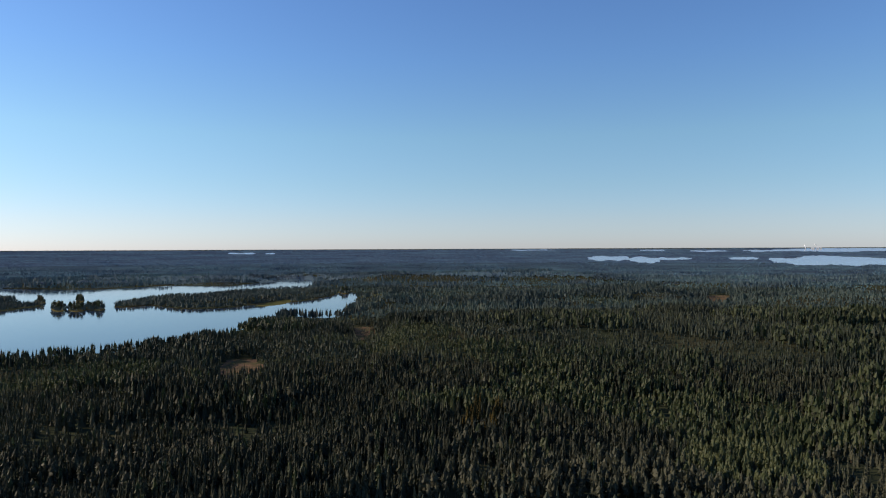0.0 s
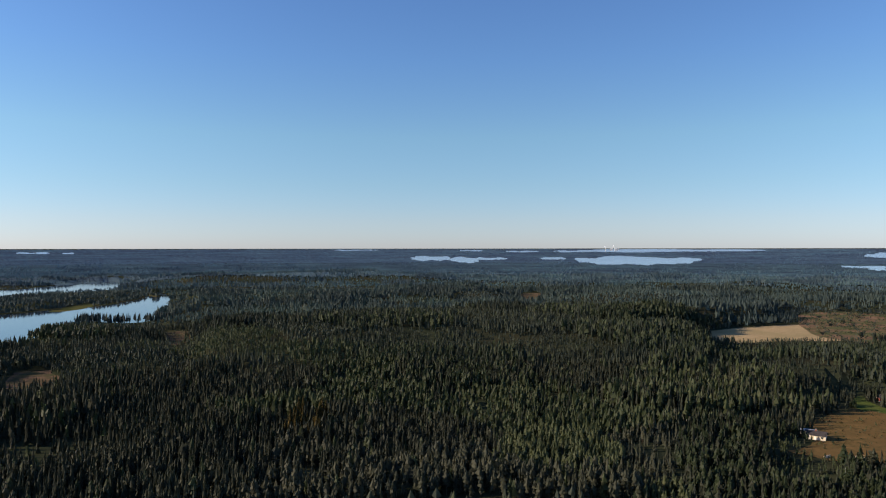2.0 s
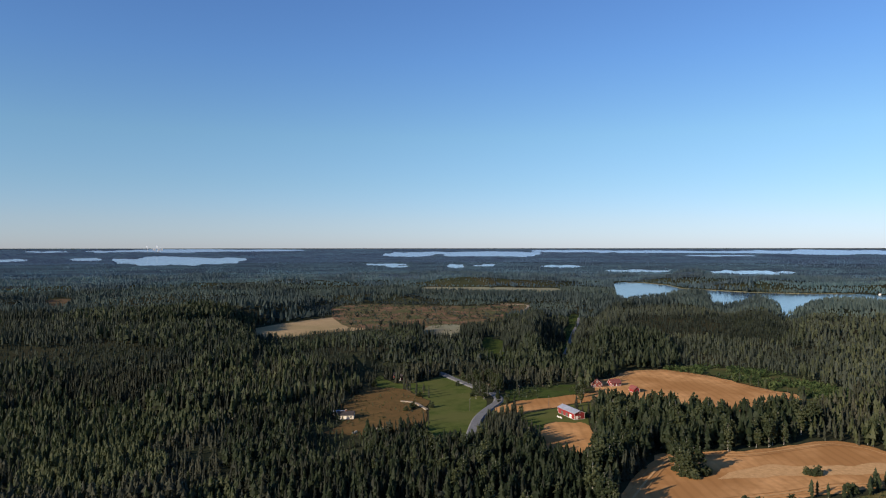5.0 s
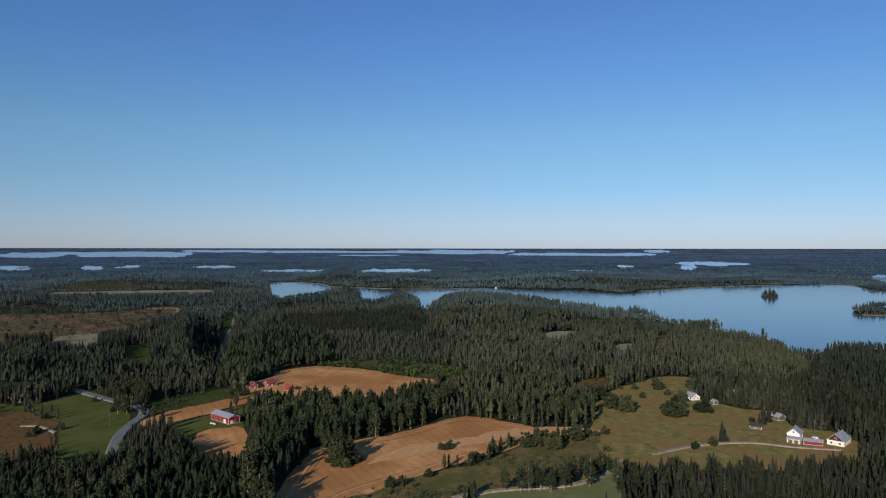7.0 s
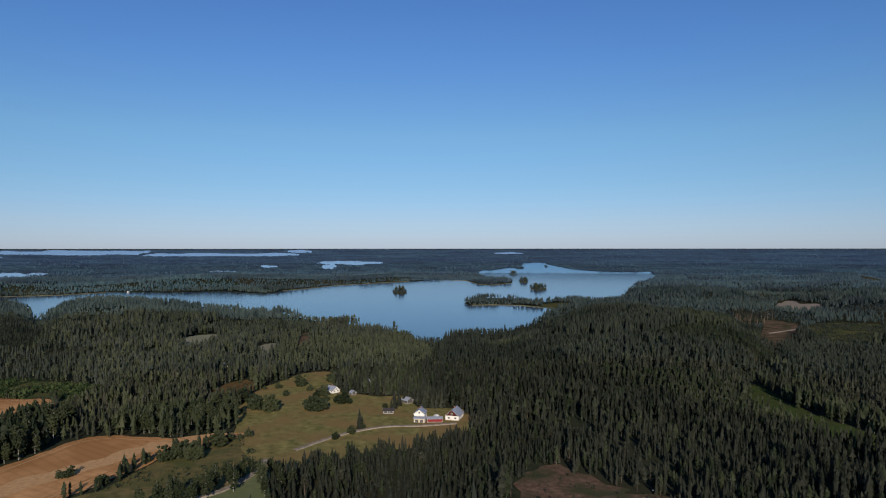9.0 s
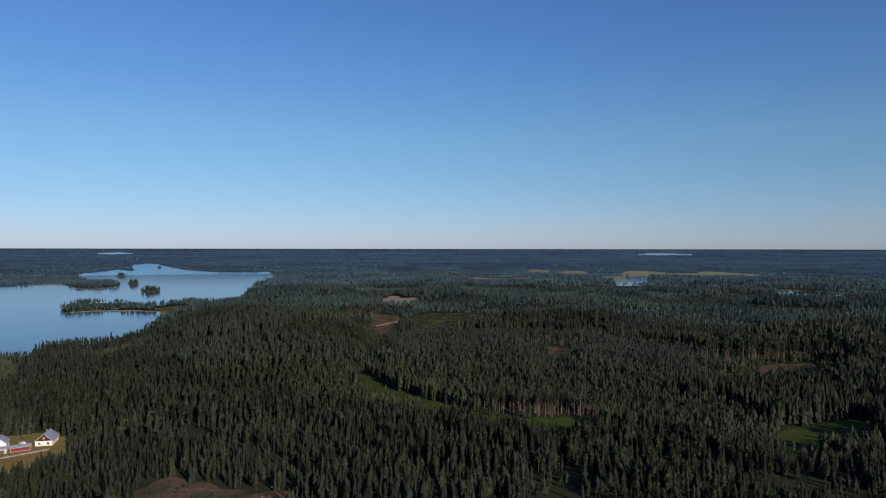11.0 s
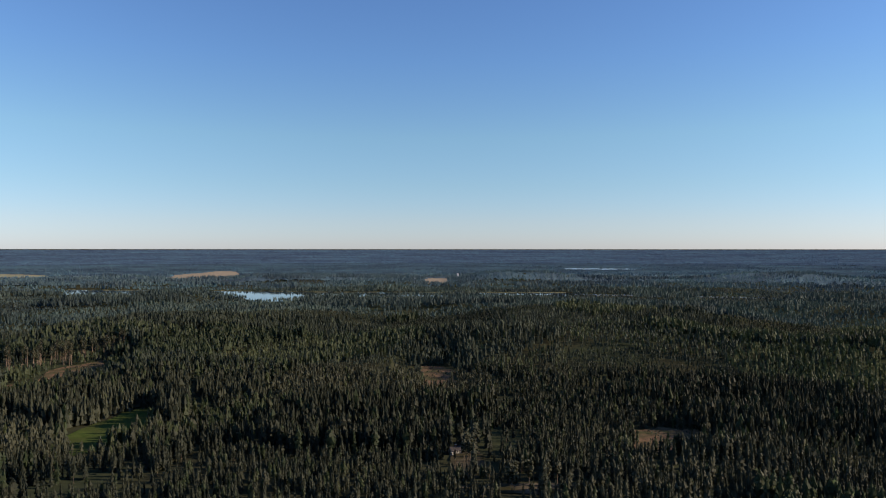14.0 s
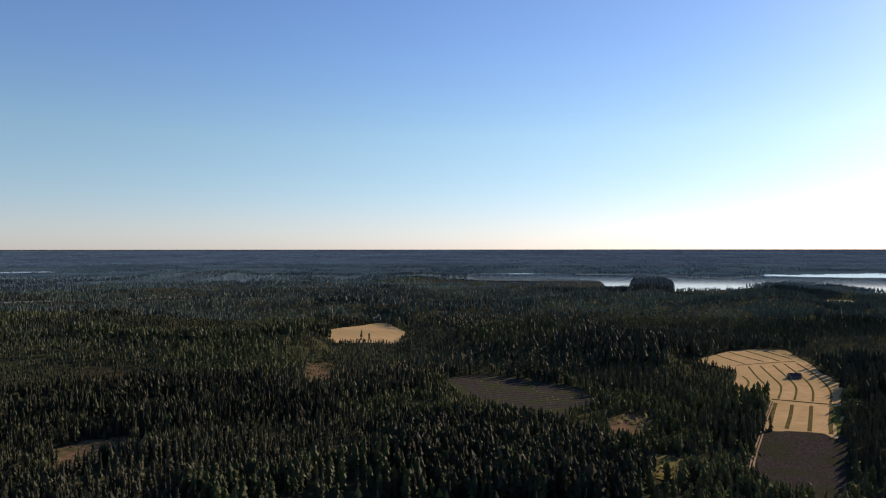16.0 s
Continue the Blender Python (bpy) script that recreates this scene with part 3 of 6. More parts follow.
BUSHES = (
    (535, -2), (544, -7), (537, -14), (515, -16), (510, -26), (504, -52), (500, -56), (549, -67), (518, -78),
    (593, -54), (604, -82), (405, 35), (409, 30), (410, 25), (405, 21), (426, 8), (437, 3), (390, 80),
    (390, 83), (392, 79), (405, 45), (438, -4), (442, -9), (494, -105), (430, -70), (442, -79), (422, -59),
    (440, 12), (374, 61), (342, 79), (324, 94), (328, 89), (587, -25), (589, -36), (548, -62), (530, -67),
    (526, -75), (522, -82), (572, -59), (557, -39), (506, -6), (432, 328), (382, 327), (372, 336), (405, 359),
    (457, 363), (363, 334), (452, 325), (412, 415), (353, 137), (348, 131), (347, 126), (354, 124), (361, 137),
    (362, 133), (360, 123),
)
COPSE = (
    (347, 129), (351, 134), (351, 127), (360, 140), (357, 126), (366, 136), (362, 131), (357, 136), (356, 131),
)
BIRCHES = (
    (337, 12), (332, 18), (333, 23), (330, 28), (329, 32), (344, 0), (365, -18), (354, -21), (341, -22),
    (336, -27), (367, -9), (358, 3), (329, 39), (348, 8), (398, 261), (333, -14), (347, -13), (341, 16),
    (338, 26), (359, -4), (421, 296), (418, 287), (478, 262), (494, 265), (461, 250), (428, 314), (426, 320),
    (466, 357), (460, 342), (471, 367), (483, 347),
)
SPRUCES = (
    (441, -77), (402, 269), (423, 228), (430, 236), (451, 248), (428, 226), (490, -111), (497, -116), (483, -107),
    (507, -122), (521, -134), (496, -139), (518, -140), (492, -144), (498, -149), (461, -156), (475, -163), (448, -155),
    (482, -162), (567, -84), (553, -86), (562, -92), (551, -95), (548, -100), (541, -103), (539, -108), (578, -89),
    (575, -96), (532, -130), (530, -134), (518, -117),
)


# terrain: level round the camera, rising gently to a rim of hills
FLAT, RIM, RIM_SLOPE = 3300.0, 4900.0, 0.0012


def height(x, y):
    d = np.hypot(x, y)
    s = EYE / FLAT + (RIM_SLOPE - EYE / FLAT) * (np.clip(d, FLAT, RIM + 60) - FLAT) / (RIM - FLAT)
    return np.where(d < FLAT, hill(x, y), EYE - s * d)


# low wooded hills: filled in once the waters and fields are known, which all lie level
HILLS = np.zeros((720, 170))


def hill(x, y):
    a, r = np.degrees(np.arctan2(np.asarray(y, float), np.asarray(x, float))) % 360 * 2, np.hypot(x, y) / 20
    i, j = np.floor(a).astype(int), np.minimum(np.floor(r).astype(int), 168)
    p, q = a - i, np.minimum(r - j, 1.0)
    i0, i1 = i % 720, (i + 1) % 720
    return (HILLS[i0, j] * (1 - p) + HILLS[i1, j] * p) * (1 - q) + (HILLS[i0, j + 1] * (1 - p) + HILLS[i1, j + 1] * p) * q


def raise_hills():
    a, r = np.meshgrid(np.radians(np.arange(720) / 2), np.arange(170) * 20.0, indexing="ij")
    x, y = np.cos(a) * r, np.sin(a) * r
    free = is_open(x.ravel(), y.ravel()).reshape(a.shape)
    # hills stay lower than the lines of sight to the next open ground beyond them
    cap = np.full(a.shape, 60.0)
    ahead = np.full(720, 1e9)
    for j in range(169, -1, -1):
        ahead = np.where(free[:, j], r[:, j], ahead)
        cap[:, j] = np.clip(EYE * (1 - r[:, j] / ahead) - 17, 0, 60)
    z = 62 * np.clip(0.6 * wander(x, y, 430, 1) + 0.4 * wander(x, y, 190, 5) - 0.4, 0, 0.4)
    z = np.minimum(z, cap) * np.clip((r - 540) / 250, 0, 1) * np.clip((3200 - r) / 300, 0, 1)
    shore = free.astype(float)
    for _ in range(3):
        shore = np.maximum.reduce([shore, np.roll(shore, 1, 0), np.roll(shore, -1, 0), np.roll(shore, 1, 1), np.roll(shore, -1, 1)])
    keep = 1 - shore
    for _ in range(4):
        z = (np.roll(z, 1, 0) + np.roll(z, -1, 0) + np.roll(z, 1, 1) + np.roll(z, -1, 1) + 2 * z) / 6
        soft = (np.roll(keep, 1, 0) + np.roll(keep, -1, 0) + np.roll(keep, 1, 1) + np.roll(keep, -1, 1) + 2 * keep) / 6
        keep = np.minimum(keep, soft)
    HILLS[:] = z * keep


def lattice(seed):
    return np.random.RandomState(seed).rand(256, 256)


LATTICE = [lattice(s) for s in range(6)]


def wander(x, y, size, seed=0):
    """Smooth noise from 0 to 1 with cells of the given size."""
    g = LATTICE[seed]
    u, v = np.asarray(x) / size + 1000, np.asarray(y) / size + 1000
    i, j = np.floor(u).astype(int), np.floor(v).astype(int)
    a, b = u - i, v - j
    a, b = a * a * (3 - 2 * a), b * b * (3 - 2 * b)
    i0, i1, j0, j1 = i % 256, (i + 1) % 256, j % 256, (j + 1) % 256
    return (g[i0, j0] * (1 - a) + g[i1, j0] * a) * (1 - b) + (g[i0, j1] * (1 - a) + g[i1, j1] * a) * b


def rounded(points, steps=3):
    """A closed outline through the points, as a smooth curve."""
    p = np.array(points, float)
    out = []
    for k in range(len(p)):
        a, b, c, d = p[k - 1], p[k], p[(k + 1) % len(p)], p[(k + 2) % len(p)]
        for s in range(steps):
            t = s / steps
            out.append(0.5 * (2 * b + (c - a) * t + (2 * a - 5 * b + 4 * c - d) * t * t + (3 * b - a - 3 * c + d) * t ** 3))
    return np.array(out)


def ragged(o, by=6.0):
    """The outline with small bays and tongues."""
    return o + by * np.stack([wander(o[:, 0], o[:, 1], 9, 2) - 0.5, wander(o[:, 0], o[:, 1], 9, 3) - 0.5], 1)


def inside(x, y, outline):
    """Which of the places lie inside the outline."""
    hit = np.zeros(len(x), bool)
    lo, hi = outline.min(0), outline.max(0)
    near = np.nonzero((x > lo[0]) & (x < hi[0]) & (y > lo[1]) & (y < hi[1]))[0]
    if len(near) == 0:
        return hit
    px, py = x[near], y[near]
    odd = np.zeros(len(near), bool)
    q = np.roll(outline, -1, 0)
    for (x0, y0), (x1, y1) in zip(outline, q):
        if y0 == y1:
            continue
        cross = (y0 > py) != (y1 > py)
        odd ^= cross & (px < (x1 - x0) * (py - y0) / (y1 - y0) + x0)
    hit[near] = odd
    return hit


def mesh_object(name, verts, faces, mat, label="", category="", kind="", group=""):
    me = bpy.data.meshes.new(name)
    me.from_pydata([tuple(v) for v in verts], [], faces)
    me.materials.append(mat)
    me.update()
    return tagged(new(name, me), label, category, group, kind)


def sheet(name, outline, lift, mat, label, category, kind="structure", grid=0):
    """A thin sheet of ground cover or water inside an outline, laid on the terrain."""
    bm = bmesh.new()
    vs = [bm.verts.new((x, y, 0)) for x, y in outline]
    es = [bm.edges.new((vs[k - 1], vs[k])) for k in range(len(vs))]
    bmesh.ops.triangle_fill(bm, use_beauty=True, edges=es, normal=(0, 0, 1))
    far = max(np.hypot(v.co.x, v.co.y) for v in vs) > FLAT
    if far:
        bmesh.ops.subdivide_edges(bm, edges=[e for e in bm.edges if e.calc_length() > 90], cuts=3, use_grid_fill=True)
        bmesh.ops.triangulate(bm, faces=bm.faces[:])
    for v in bm.verts:
        v.co.z = float(height(v.co.x, v.co.y)) + lift
    for f in bm.faces:
        if f.normal.z < 0:
            f.normal_flip()
    bm.normal_update()
    me = bpy.data.meshes.new(name)
    bm.to_mesh(me)
    bm.free()
    me.materials.append(mat)
    return tagged(new(name, me), label, category, "", kind)


def ground():
    rings = [0, 60, 150, 250] + [300 + 40 * k for k in range(76)] + [3300 + 80 * k for k in range(1, 21)] + [4950]
    n = 360
    a = np.arange(n) * 2 * np.pi / n
    verts, faces = [(0, 0, 0)], []
    for r in rings[1:]:
        x, y = -np.sin(a) * r, np.cos(a) * r
        verts += list(zip(x, y, height(x, y)))
    for k in range(n):
        faces.append((0, 1 + k, 1 + (k + 1) % n))
    for i in range(len(rings) - 2):
        for k in range(n):
            p, q = 1 + i * n + k, 1 + i * n + (k + 1) % n
            faces.append((p, p + n, q + n, q))
    return mesh_object("ground", verts, faces, FLOOR, "dark forest floor with moss, needles and undergrowth", "ground", "structure")


LAKES, CLEARINGS, ISLANDS = [], [], []


def lake(name, points, label):
    o = rounded(points)
    LAKES.append(o)
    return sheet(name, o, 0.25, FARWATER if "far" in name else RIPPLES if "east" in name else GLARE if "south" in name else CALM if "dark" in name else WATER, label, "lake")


lake("water_west_lake", LAKE_WEST, "calm blue forest lake with small wooded islands")
lake("water_east_lake", LAKE_EAST, "calm blue lake with wooded capes and islands")
lake("water_south_lake", LAKE_SOUTH, "bright lake shining under the low sun")
lake("water_pond", POND_SOUTHWEST, "small bright pond beside open fields")
lake("water_dark_pond", POND_DARK, "long narrow dark pond in the forest")
lake("water_dark_pond", POND_DARK_NORTH, "narrow dark pond in the forest")
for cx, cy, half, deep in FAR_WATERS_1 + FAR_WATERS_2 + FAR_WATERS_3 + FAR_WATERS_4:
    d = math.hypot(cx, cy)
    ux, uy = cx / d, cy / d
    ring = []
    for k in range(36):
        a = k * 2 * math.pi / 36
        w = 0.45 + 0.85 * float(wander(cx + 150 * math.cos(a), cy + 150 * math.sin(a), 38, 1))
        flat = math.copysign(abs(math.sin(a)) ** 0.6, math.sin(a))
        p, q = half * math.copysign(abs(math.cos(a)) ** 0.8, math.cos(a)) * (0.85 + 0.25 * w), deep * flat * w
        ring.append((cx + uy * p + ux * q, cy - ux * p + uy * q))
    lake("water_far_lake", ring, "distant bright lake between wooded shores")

for points in (ISLAND_A, ISLAND_B, ISLAND_C, ISLAND_D, ISLAND_E, ISLAND_F, ISLAND_G, ISLAND_H, ISLAND_I, ISLAND_J, ISLAND_M):
    o = rounded(points)
    ISLANDS.append(o)
    c = o.mean(0)
    rows = [o, c + (o - c) * 0.85, c + (o - c) * 0.4]
    n = len(o)
    verts = [(x, y, z) for r, z in zip(rows, (0.05, 0.9, 1.4)) for x, y in r] + [(c[0], c[1], 1.5)]
    faces = [(r * n + k, r * n + (k + 1) % n, (r + 1) * n + (k + 1) % n, (r + 1) * n + k) for r in (0, 1) for k in range(n)]
    faces += [(2 * n + k, 2 * n + (k + 1) % n, 3 * n) for k in range(n)]
    mesh_object("ground_island", verts, faces, WEEDS, "low grassy shore of a small lake island", "island", "structure")


def clearing(name, points, mat, label, category, lift=0.12):
    o = rounded(points, 5)
    if mat is HEATHER and points not in (SLASH_A, SLASH_D):
        o = o.mean(0) + (o - o.mean(0)) * 0.82
    if mat in (HEATHER, SHADEGRASS, SAND) and points is not SLASH_A and np.hypot(*o.mean(0)) > 600:
        # the near side reaches below the tops of the trees before it
        far = np.hypot(o[:, 0], o[:, 1])[:, None]
        o = np.where(far < np.hypot(*o.mean(0)), o * 0.93, o)
    o = ragged(o)
    if mat in (HEATHER, YOUNGLEAF, CUTGROUND, SHADEGRASS):
        o = ragged(o, 9.0)
    CLEARINGS.append(o)
    return sheet(name, o, lift + 0.006 * len(CLEARINGS), mat, label, category)


clearing("ground_wheat_field", WHEAT_FAR, BARLEY, "pale ripe grain field enclosed by forest", "field")
clearing("ground_clear_cut", CLEARCUT_FAR, CUTGROUND, "brown clear-cut with slash and scattered trees", "clearing")
clearing("ground_pale_field", PALE_FAR, PALE, "small pale mown field in the forest", "field")
clearing("ground_pasture", PASTURE, GRASS, "green pasture with worn paths", "pasture", 0.1)
clearing("ground_heath", HEATH, FALLOW, "reddish brown weedy fallow ground", "meadow", 0.16)
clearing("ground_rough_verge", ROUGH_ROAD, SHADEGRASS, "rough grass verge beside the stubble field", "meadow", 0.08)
clearing("ground_stubble_field", STUBBLE_ROAD, STUBBLE, "tan stubble field beside the road", "field", 0.2)
clearing("ground_farmyard", YARD_BARN, GRASS, "green farmyard lawn round the red barn", "lawn")
clearing("ground_stubble_field", STUBBLE_BARN, STUBBLE, "small tan stubble field below the barn", "field", 0.2)
clearing("ground_stubble_field", STUBBLE_NORTH, STUBBLE, "broad tan stubble field below a spruce plantation", "field")
clearing("ground_rough_meadow", ROUGH, ROUGHGRASS, "rough brownish meadow with bushes", "meadow", 0.1)
clearing("ground_stubble_field", STUBBLE_MAIN, STUBBLE, "large golden stubble field with tractor tracks", "field", 0.2)
clearing("ground_straw_swath", STRAW_SWATH, PALESTRAW, "paler band of straw across a stubble field", "field", 0.3)
clearing("ground_meadow", MEADOW, OLIVE, "olive green hay meadow round the farmhouse", "meadow")
clearing("ground_heath", HEATH_SMALL, FALLOW, "reddish fallow patch at the forest edge", "meadow")
clearing("ground_green_field", GREEN_NEAR, PALEGRASS, "smooth pale green field beside a gravel track", "field")
for points in (CLEAR_BY_LAKE, CLEAR_B, PALE_STRIP_A, PALE_STRIP_B, FIELD_FAR_A, FIELD_FAR_D, FIELD_FAR_E, FIELD_FAR_F, FIELD_FAR_H, FIELD_SOUTH, STRIP_FAR):
    clearing("ground_pale_field", points, PALE, "small pale green field between woods", "field")
clearing("ground_ploughed_strip", FIELD_FAR_G, PALE, "pale stubble land beside far fields", "field")
for points in (GRAVEL_PIT, FIELD_FAR_B, FIELD_FAR_C):
    clearing("ground_sand_pit", points, SAND, "pale sandy open ground in the forest", "gravel")
for points in (SLASH_A, SLASH_B, SLASH_C, CLEAR_C, SLASH_D, SLASH_E, SLASH_F, SLASH_G, SLASH_H, SLASH_I, SLASH_J, CLEAR_RED):
    clearing("ground_logged_patch", points, HEATHER, "reddish brown logged patch with slash", "clearing")
clearing("ground_young_stand", YOUNG_GREEN, YOUNGLEAF, "light green sapling stand", "clearing")
clearing("ground_young_stand", YOUNG_NORTH, YOUNGLEAF, "grass between rows of young spruces", "clearing")
# the opening, ride and cutting below have their shade in the grass colour
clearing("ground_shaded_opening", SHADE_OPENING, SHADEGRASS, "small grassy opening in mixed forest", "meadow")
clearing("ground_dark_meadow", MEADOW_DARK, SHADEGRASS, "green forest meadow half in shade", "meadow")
clearing("ground_forest_ride", STRIP_CUT, SHADEGRASS, "grassy ride below tall pines, coloured dark for their shade", "clearing")
for points in (CAPE_MEADOW, CAPE_GRASS):
    clearing("ground_shore_grass", points, YOUNGLEAF, "grassy open cape beside the lake", "clearing")
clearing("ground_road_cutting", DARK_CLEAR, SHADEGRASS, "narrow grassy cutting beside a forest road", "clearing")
for points in (CUT_STRIP,):
    clearing("ground_cut_strip", points, ROUGHGRASS, "narrow grassy strip cut through the forest", "clearing")
for points in (YARD_SAND, YARD_SAND_B):
    clearing("ground_sandy_yard", points, YARDSAND, "sandy yard among pines", "yard")
clearing("ground_cutover", CUTOVER, SOIL, "dark furrowed cutover with sparse grass", "clearing")
clearing("ground_barley_field", BARLEY_FAR, BARLEY, "pale barley field with shadows across it", "field")
clearing("ground_barley_strips", BARLEY_STRIPS, BARLEY, "golden barley field divided into strips by ditches", "field")
clearing("ground_ploughed_field", PLOUGHED, CLODS, "dark ploughed field with rough clods", "field", 0.1)
clearing("ground_grass_verge", STRIP_VERGE, GRASS, "green grass verge at the end of barley strips", "verge", 0.25)


def headland(points, inset, width, mat, label):
    """A wheel line or swath that follows a field's edge at a distance."""
    o = rounded(points, 5)
    way = np.roll(o, -1, 0) - np.roll(o, 1, 0)
    side = np.stack([-way[:, 1], way[:, 0]], 1) / np.linalg.norm(way, axis=1)[:, None]
    if not inside(*(o + side * 2)[:1].T, o)[0]:
        side = -side
    a, b = o + side * inset, o + side * (inset + width)
    keep = inside(a[:, 0], a[:, 1], o) & inside(b[:, 0], b[:, 1], o)
    n = len(o)
    verts = [(x, y, 0.5 + 0.002 * inset) for x, y in a] + [(x, y, 0.5 + 0.002 * inset) for x, y in b]
    faces = [(k, (k + 1) % n, n + (k + 1) % n, n + k) for k in range(n) if keep[k] and keep[(k + 1) % n]]
    return mesh_object("ground_wheel_line", verts, faces, mat, label, "field", "structure")


for points in (STUBBLE_MAIN, STUBBLE_NORTH):
    for inset, width, mat in ((3.0, 0.7, WHEELED), (6.0, 1.2, PALESTRAW), (9.0, 0.7, WHEELED)):
        headland(points, inset, width, mat, "wheel line left along the edge of a stubble field")

ROADS = []


def reeds(points):
    """A ragged belt of reeds along a shore."""
    p = np.array(points, float)
    fine = np.concatenate([p[k] + (p[k + 1] - p[k]) * np.linspace(0, 1, 14, endpoint=False)[:, None] for k in range(len(p) - 1)])
    way = np.gradient(fine, axis=0)
    side = np.stack([-way[:, 1], way[:, 0]], 1) / np.linalg.norm(way, axis=1)[:, None]
    rng = np.random.RandomState(3)
    verts, faces = [], []
    for k, (q, s) in enumerate(zip(fine, side)):
        w, h = rng.uniform(2, 5), rng.uniform(0.8, 1.8)
        verts += [(*(q - s * w), 0.2), (*(q - s * w * 0.5), h), (*(q + s * w * 0.5), h * 0.9), (*(q + s * w), 0.2)]
        if k:
            faces += [(4 * k - 4 + j, 4 * k - 3 + j, 4 * k + 1 + j, 4 * k + j) for j in range(3)]
    mesh_object("reed_belt", verts, faces, REED, "pale dry reeds along a lake shore", "reeds", "stuff")


for line in (REEDS_NORTH, REEDS_EAST, REEDS_FAR, REEDS_CAPE, REEDS_POND, REEDS_POND_NORTH):
    reeds(line)


def road(name, points, width, mat, label):
    p = np.array(points, float)
    fine = []
    for k in range(len(p) - 1):
        a, b, c, d = p[max(k - 1, 0)], p[k], p[k + 1], p[min(k + 2, len(p) - 1)]
        for s in range(6):
            t = s / 6
            fine.append(0.5 * (2 * b + (c - a) * t + (2 * a - 5 * b + 4 * c - d) * t * t + (3 * b - a - 3 * c + d) * t ** 3))
    fine = np.array(fine + [p[-1]])
    way = np.gradient(fine, axis=0)
    way /= np.linalg.norm(way, axis=1)[:, None]
    side = np.stack([-way[:, 1], way[:, 0]], 1) * width / 2
    left, right = fine + side, fine - side
    ROADS.append(np.concatenate([fine + side * 2.2, (fine - side * 2.2)[::-1]]))
    n = len(fine)
    lift = 0.62 + 0.01 * len(ROADS)
    verts = [(x, y, lift) for x, y in left] + [(x, y, lift) for x, y in right]
    verts += [(x, y, 0.0) for x, y in fine + side * 1.4] + [(x, y, 0.0) for x, y in fine - side * 1.4]
    faces = []
    for k in range(n - 1):
        faces += [(n + k, n + k + 1, k + 1, k), (k, k + 1, 2 * n + k + 1, 2 * n + k), (3 * n + k, 3 * n + k + 1, n + k + 1, n + k)]
    return mesh_object(name, verts, faces, mat, label, "road", "structure")


for line in DITCHES_LONG[:6]:
    road("ground_ditch", line, 1.4, WEEDS, "dark weedy ditch between barley strips")
for line in DITCHES_LONG[6:]:
    road("ground_ditch", line, 2.2, WEEDS, "dark weedy ditch between barley strips")
for line in DITCHES_CROSS[:-1]:
    road("ground_ditch", line, 1.1, WEEDS, "dark weedy ditch between barley strips")
road("ground_ditch", DITCHES_CROSS[-1], 1.5, WEEDS, "dark weedy ditch across the barley field")
road("road_asphalt", ROAD_ASPHALT, 5.5, ASPHALT, "grey country road curving past the fields")
road("road_farm_track", TRACK_HOUSE, 2.6, SAND, "pale gravel track leading to the farmhouse")
road("road_gravel_track", TRACK_NEAR, 2.8, SAND, "pale gravel track beside the green field")
road("road_path", TRACK_PASTURE, 2.0, SAND, "worn sandy path in the pasture")
for off in (-0.75, 0.75):
    road("road_strip_track", [(x, y + off) for x, y in TRACK_STRIPS], 0.7, TRACKSOIL, "pale wheel line of a field track")
road("road_logging_track", TRACK_CLEARCUT, 4.0, SAND, "pale logging track in the clear-cut")
road("road_logging_track", TRACK_SLASH, 4.0, SAND, "pale logging track at a logged patch")
road("road_forest", FOREST_ROAD, 3.6, ASPHALT, "grey forest road in a dark cutting")
road("road_yard_track", TRACK_YARD, 3.0, YARDSAND, "sandy forest track to a yard")


# the forest
def is_open(x, y, margin_noise=0.0):
    """Which places are water, field, clearing or road."""
    jx, jy = x + (wander(x, y, 14, 2) - 0.5) * margin_noise, y + (wander(x, y, 14, 3) - 0.5) * margin_noise
    bad = np.zeros(len(x), bool)
    for o in LAKES:
        bad |= inside(jx, jy, o)
    for o in ISLANDS:
        bad &= ~inside(x, y, o)
    for o in CLEARINGS + ROADS:
        bad |= inside(jx, jy, o)
    return bad


raise_hills()
ground()


def scatter(rng, r0, r1, per_hectare, turn=(-272, 37)):
    """Random places in the ring that the camera turns past, with a little over at both ends."""
    a0, a1 = radians(turn[0]), radians(turn[1])
    n = int((a1 - a0) / 2 * (r1 ** 2 - r0 ** 2) / 1e4 * per_hectare)
    r = np.sqrt(rng.uniform(r0 ** 2, r1 ** 2, n))
    a = rng.uniform(a0, a1, n)
    return -np.sin(a) * r, np.cos(a) * r


def compartment(x, y, size):
    """The forest compartment of each place (the nearest of one jittered seed a cell) and how far its border is."""
    i, j = np.floor(x / size).astype(int), np.floor(y / size).astype(int)
    best, second, which = np.full(len(x), 1e9), np.full(len(x), 1e9), np.zeros(len(x), int)
    for di in (-1, 0, 1):
        for dj in (-1, 0, 1):
            ii, jj = (i + di) % 256, (j + dj) % 256
            sx, sy = (i + di + LATTICE[0][ii, jj]) * size, (j + dj + LATTICE[1][ii, jj]) * size
            d = (x - sx) ** 2 + (y - sy) ** 2
            near = d < best
            second = np.where(near, best, np.minimum(second, d))
            best[near], which[near] = d[near], (ii * 256 + jj)[near]
    return which, np.sqrt(second) - np.sqrt(best)


STANDS = []


def stand_of(points, tall, birch, pine, hue=0.5):
    STANDS.append((rounded(points), tall, birch, pine, hue))


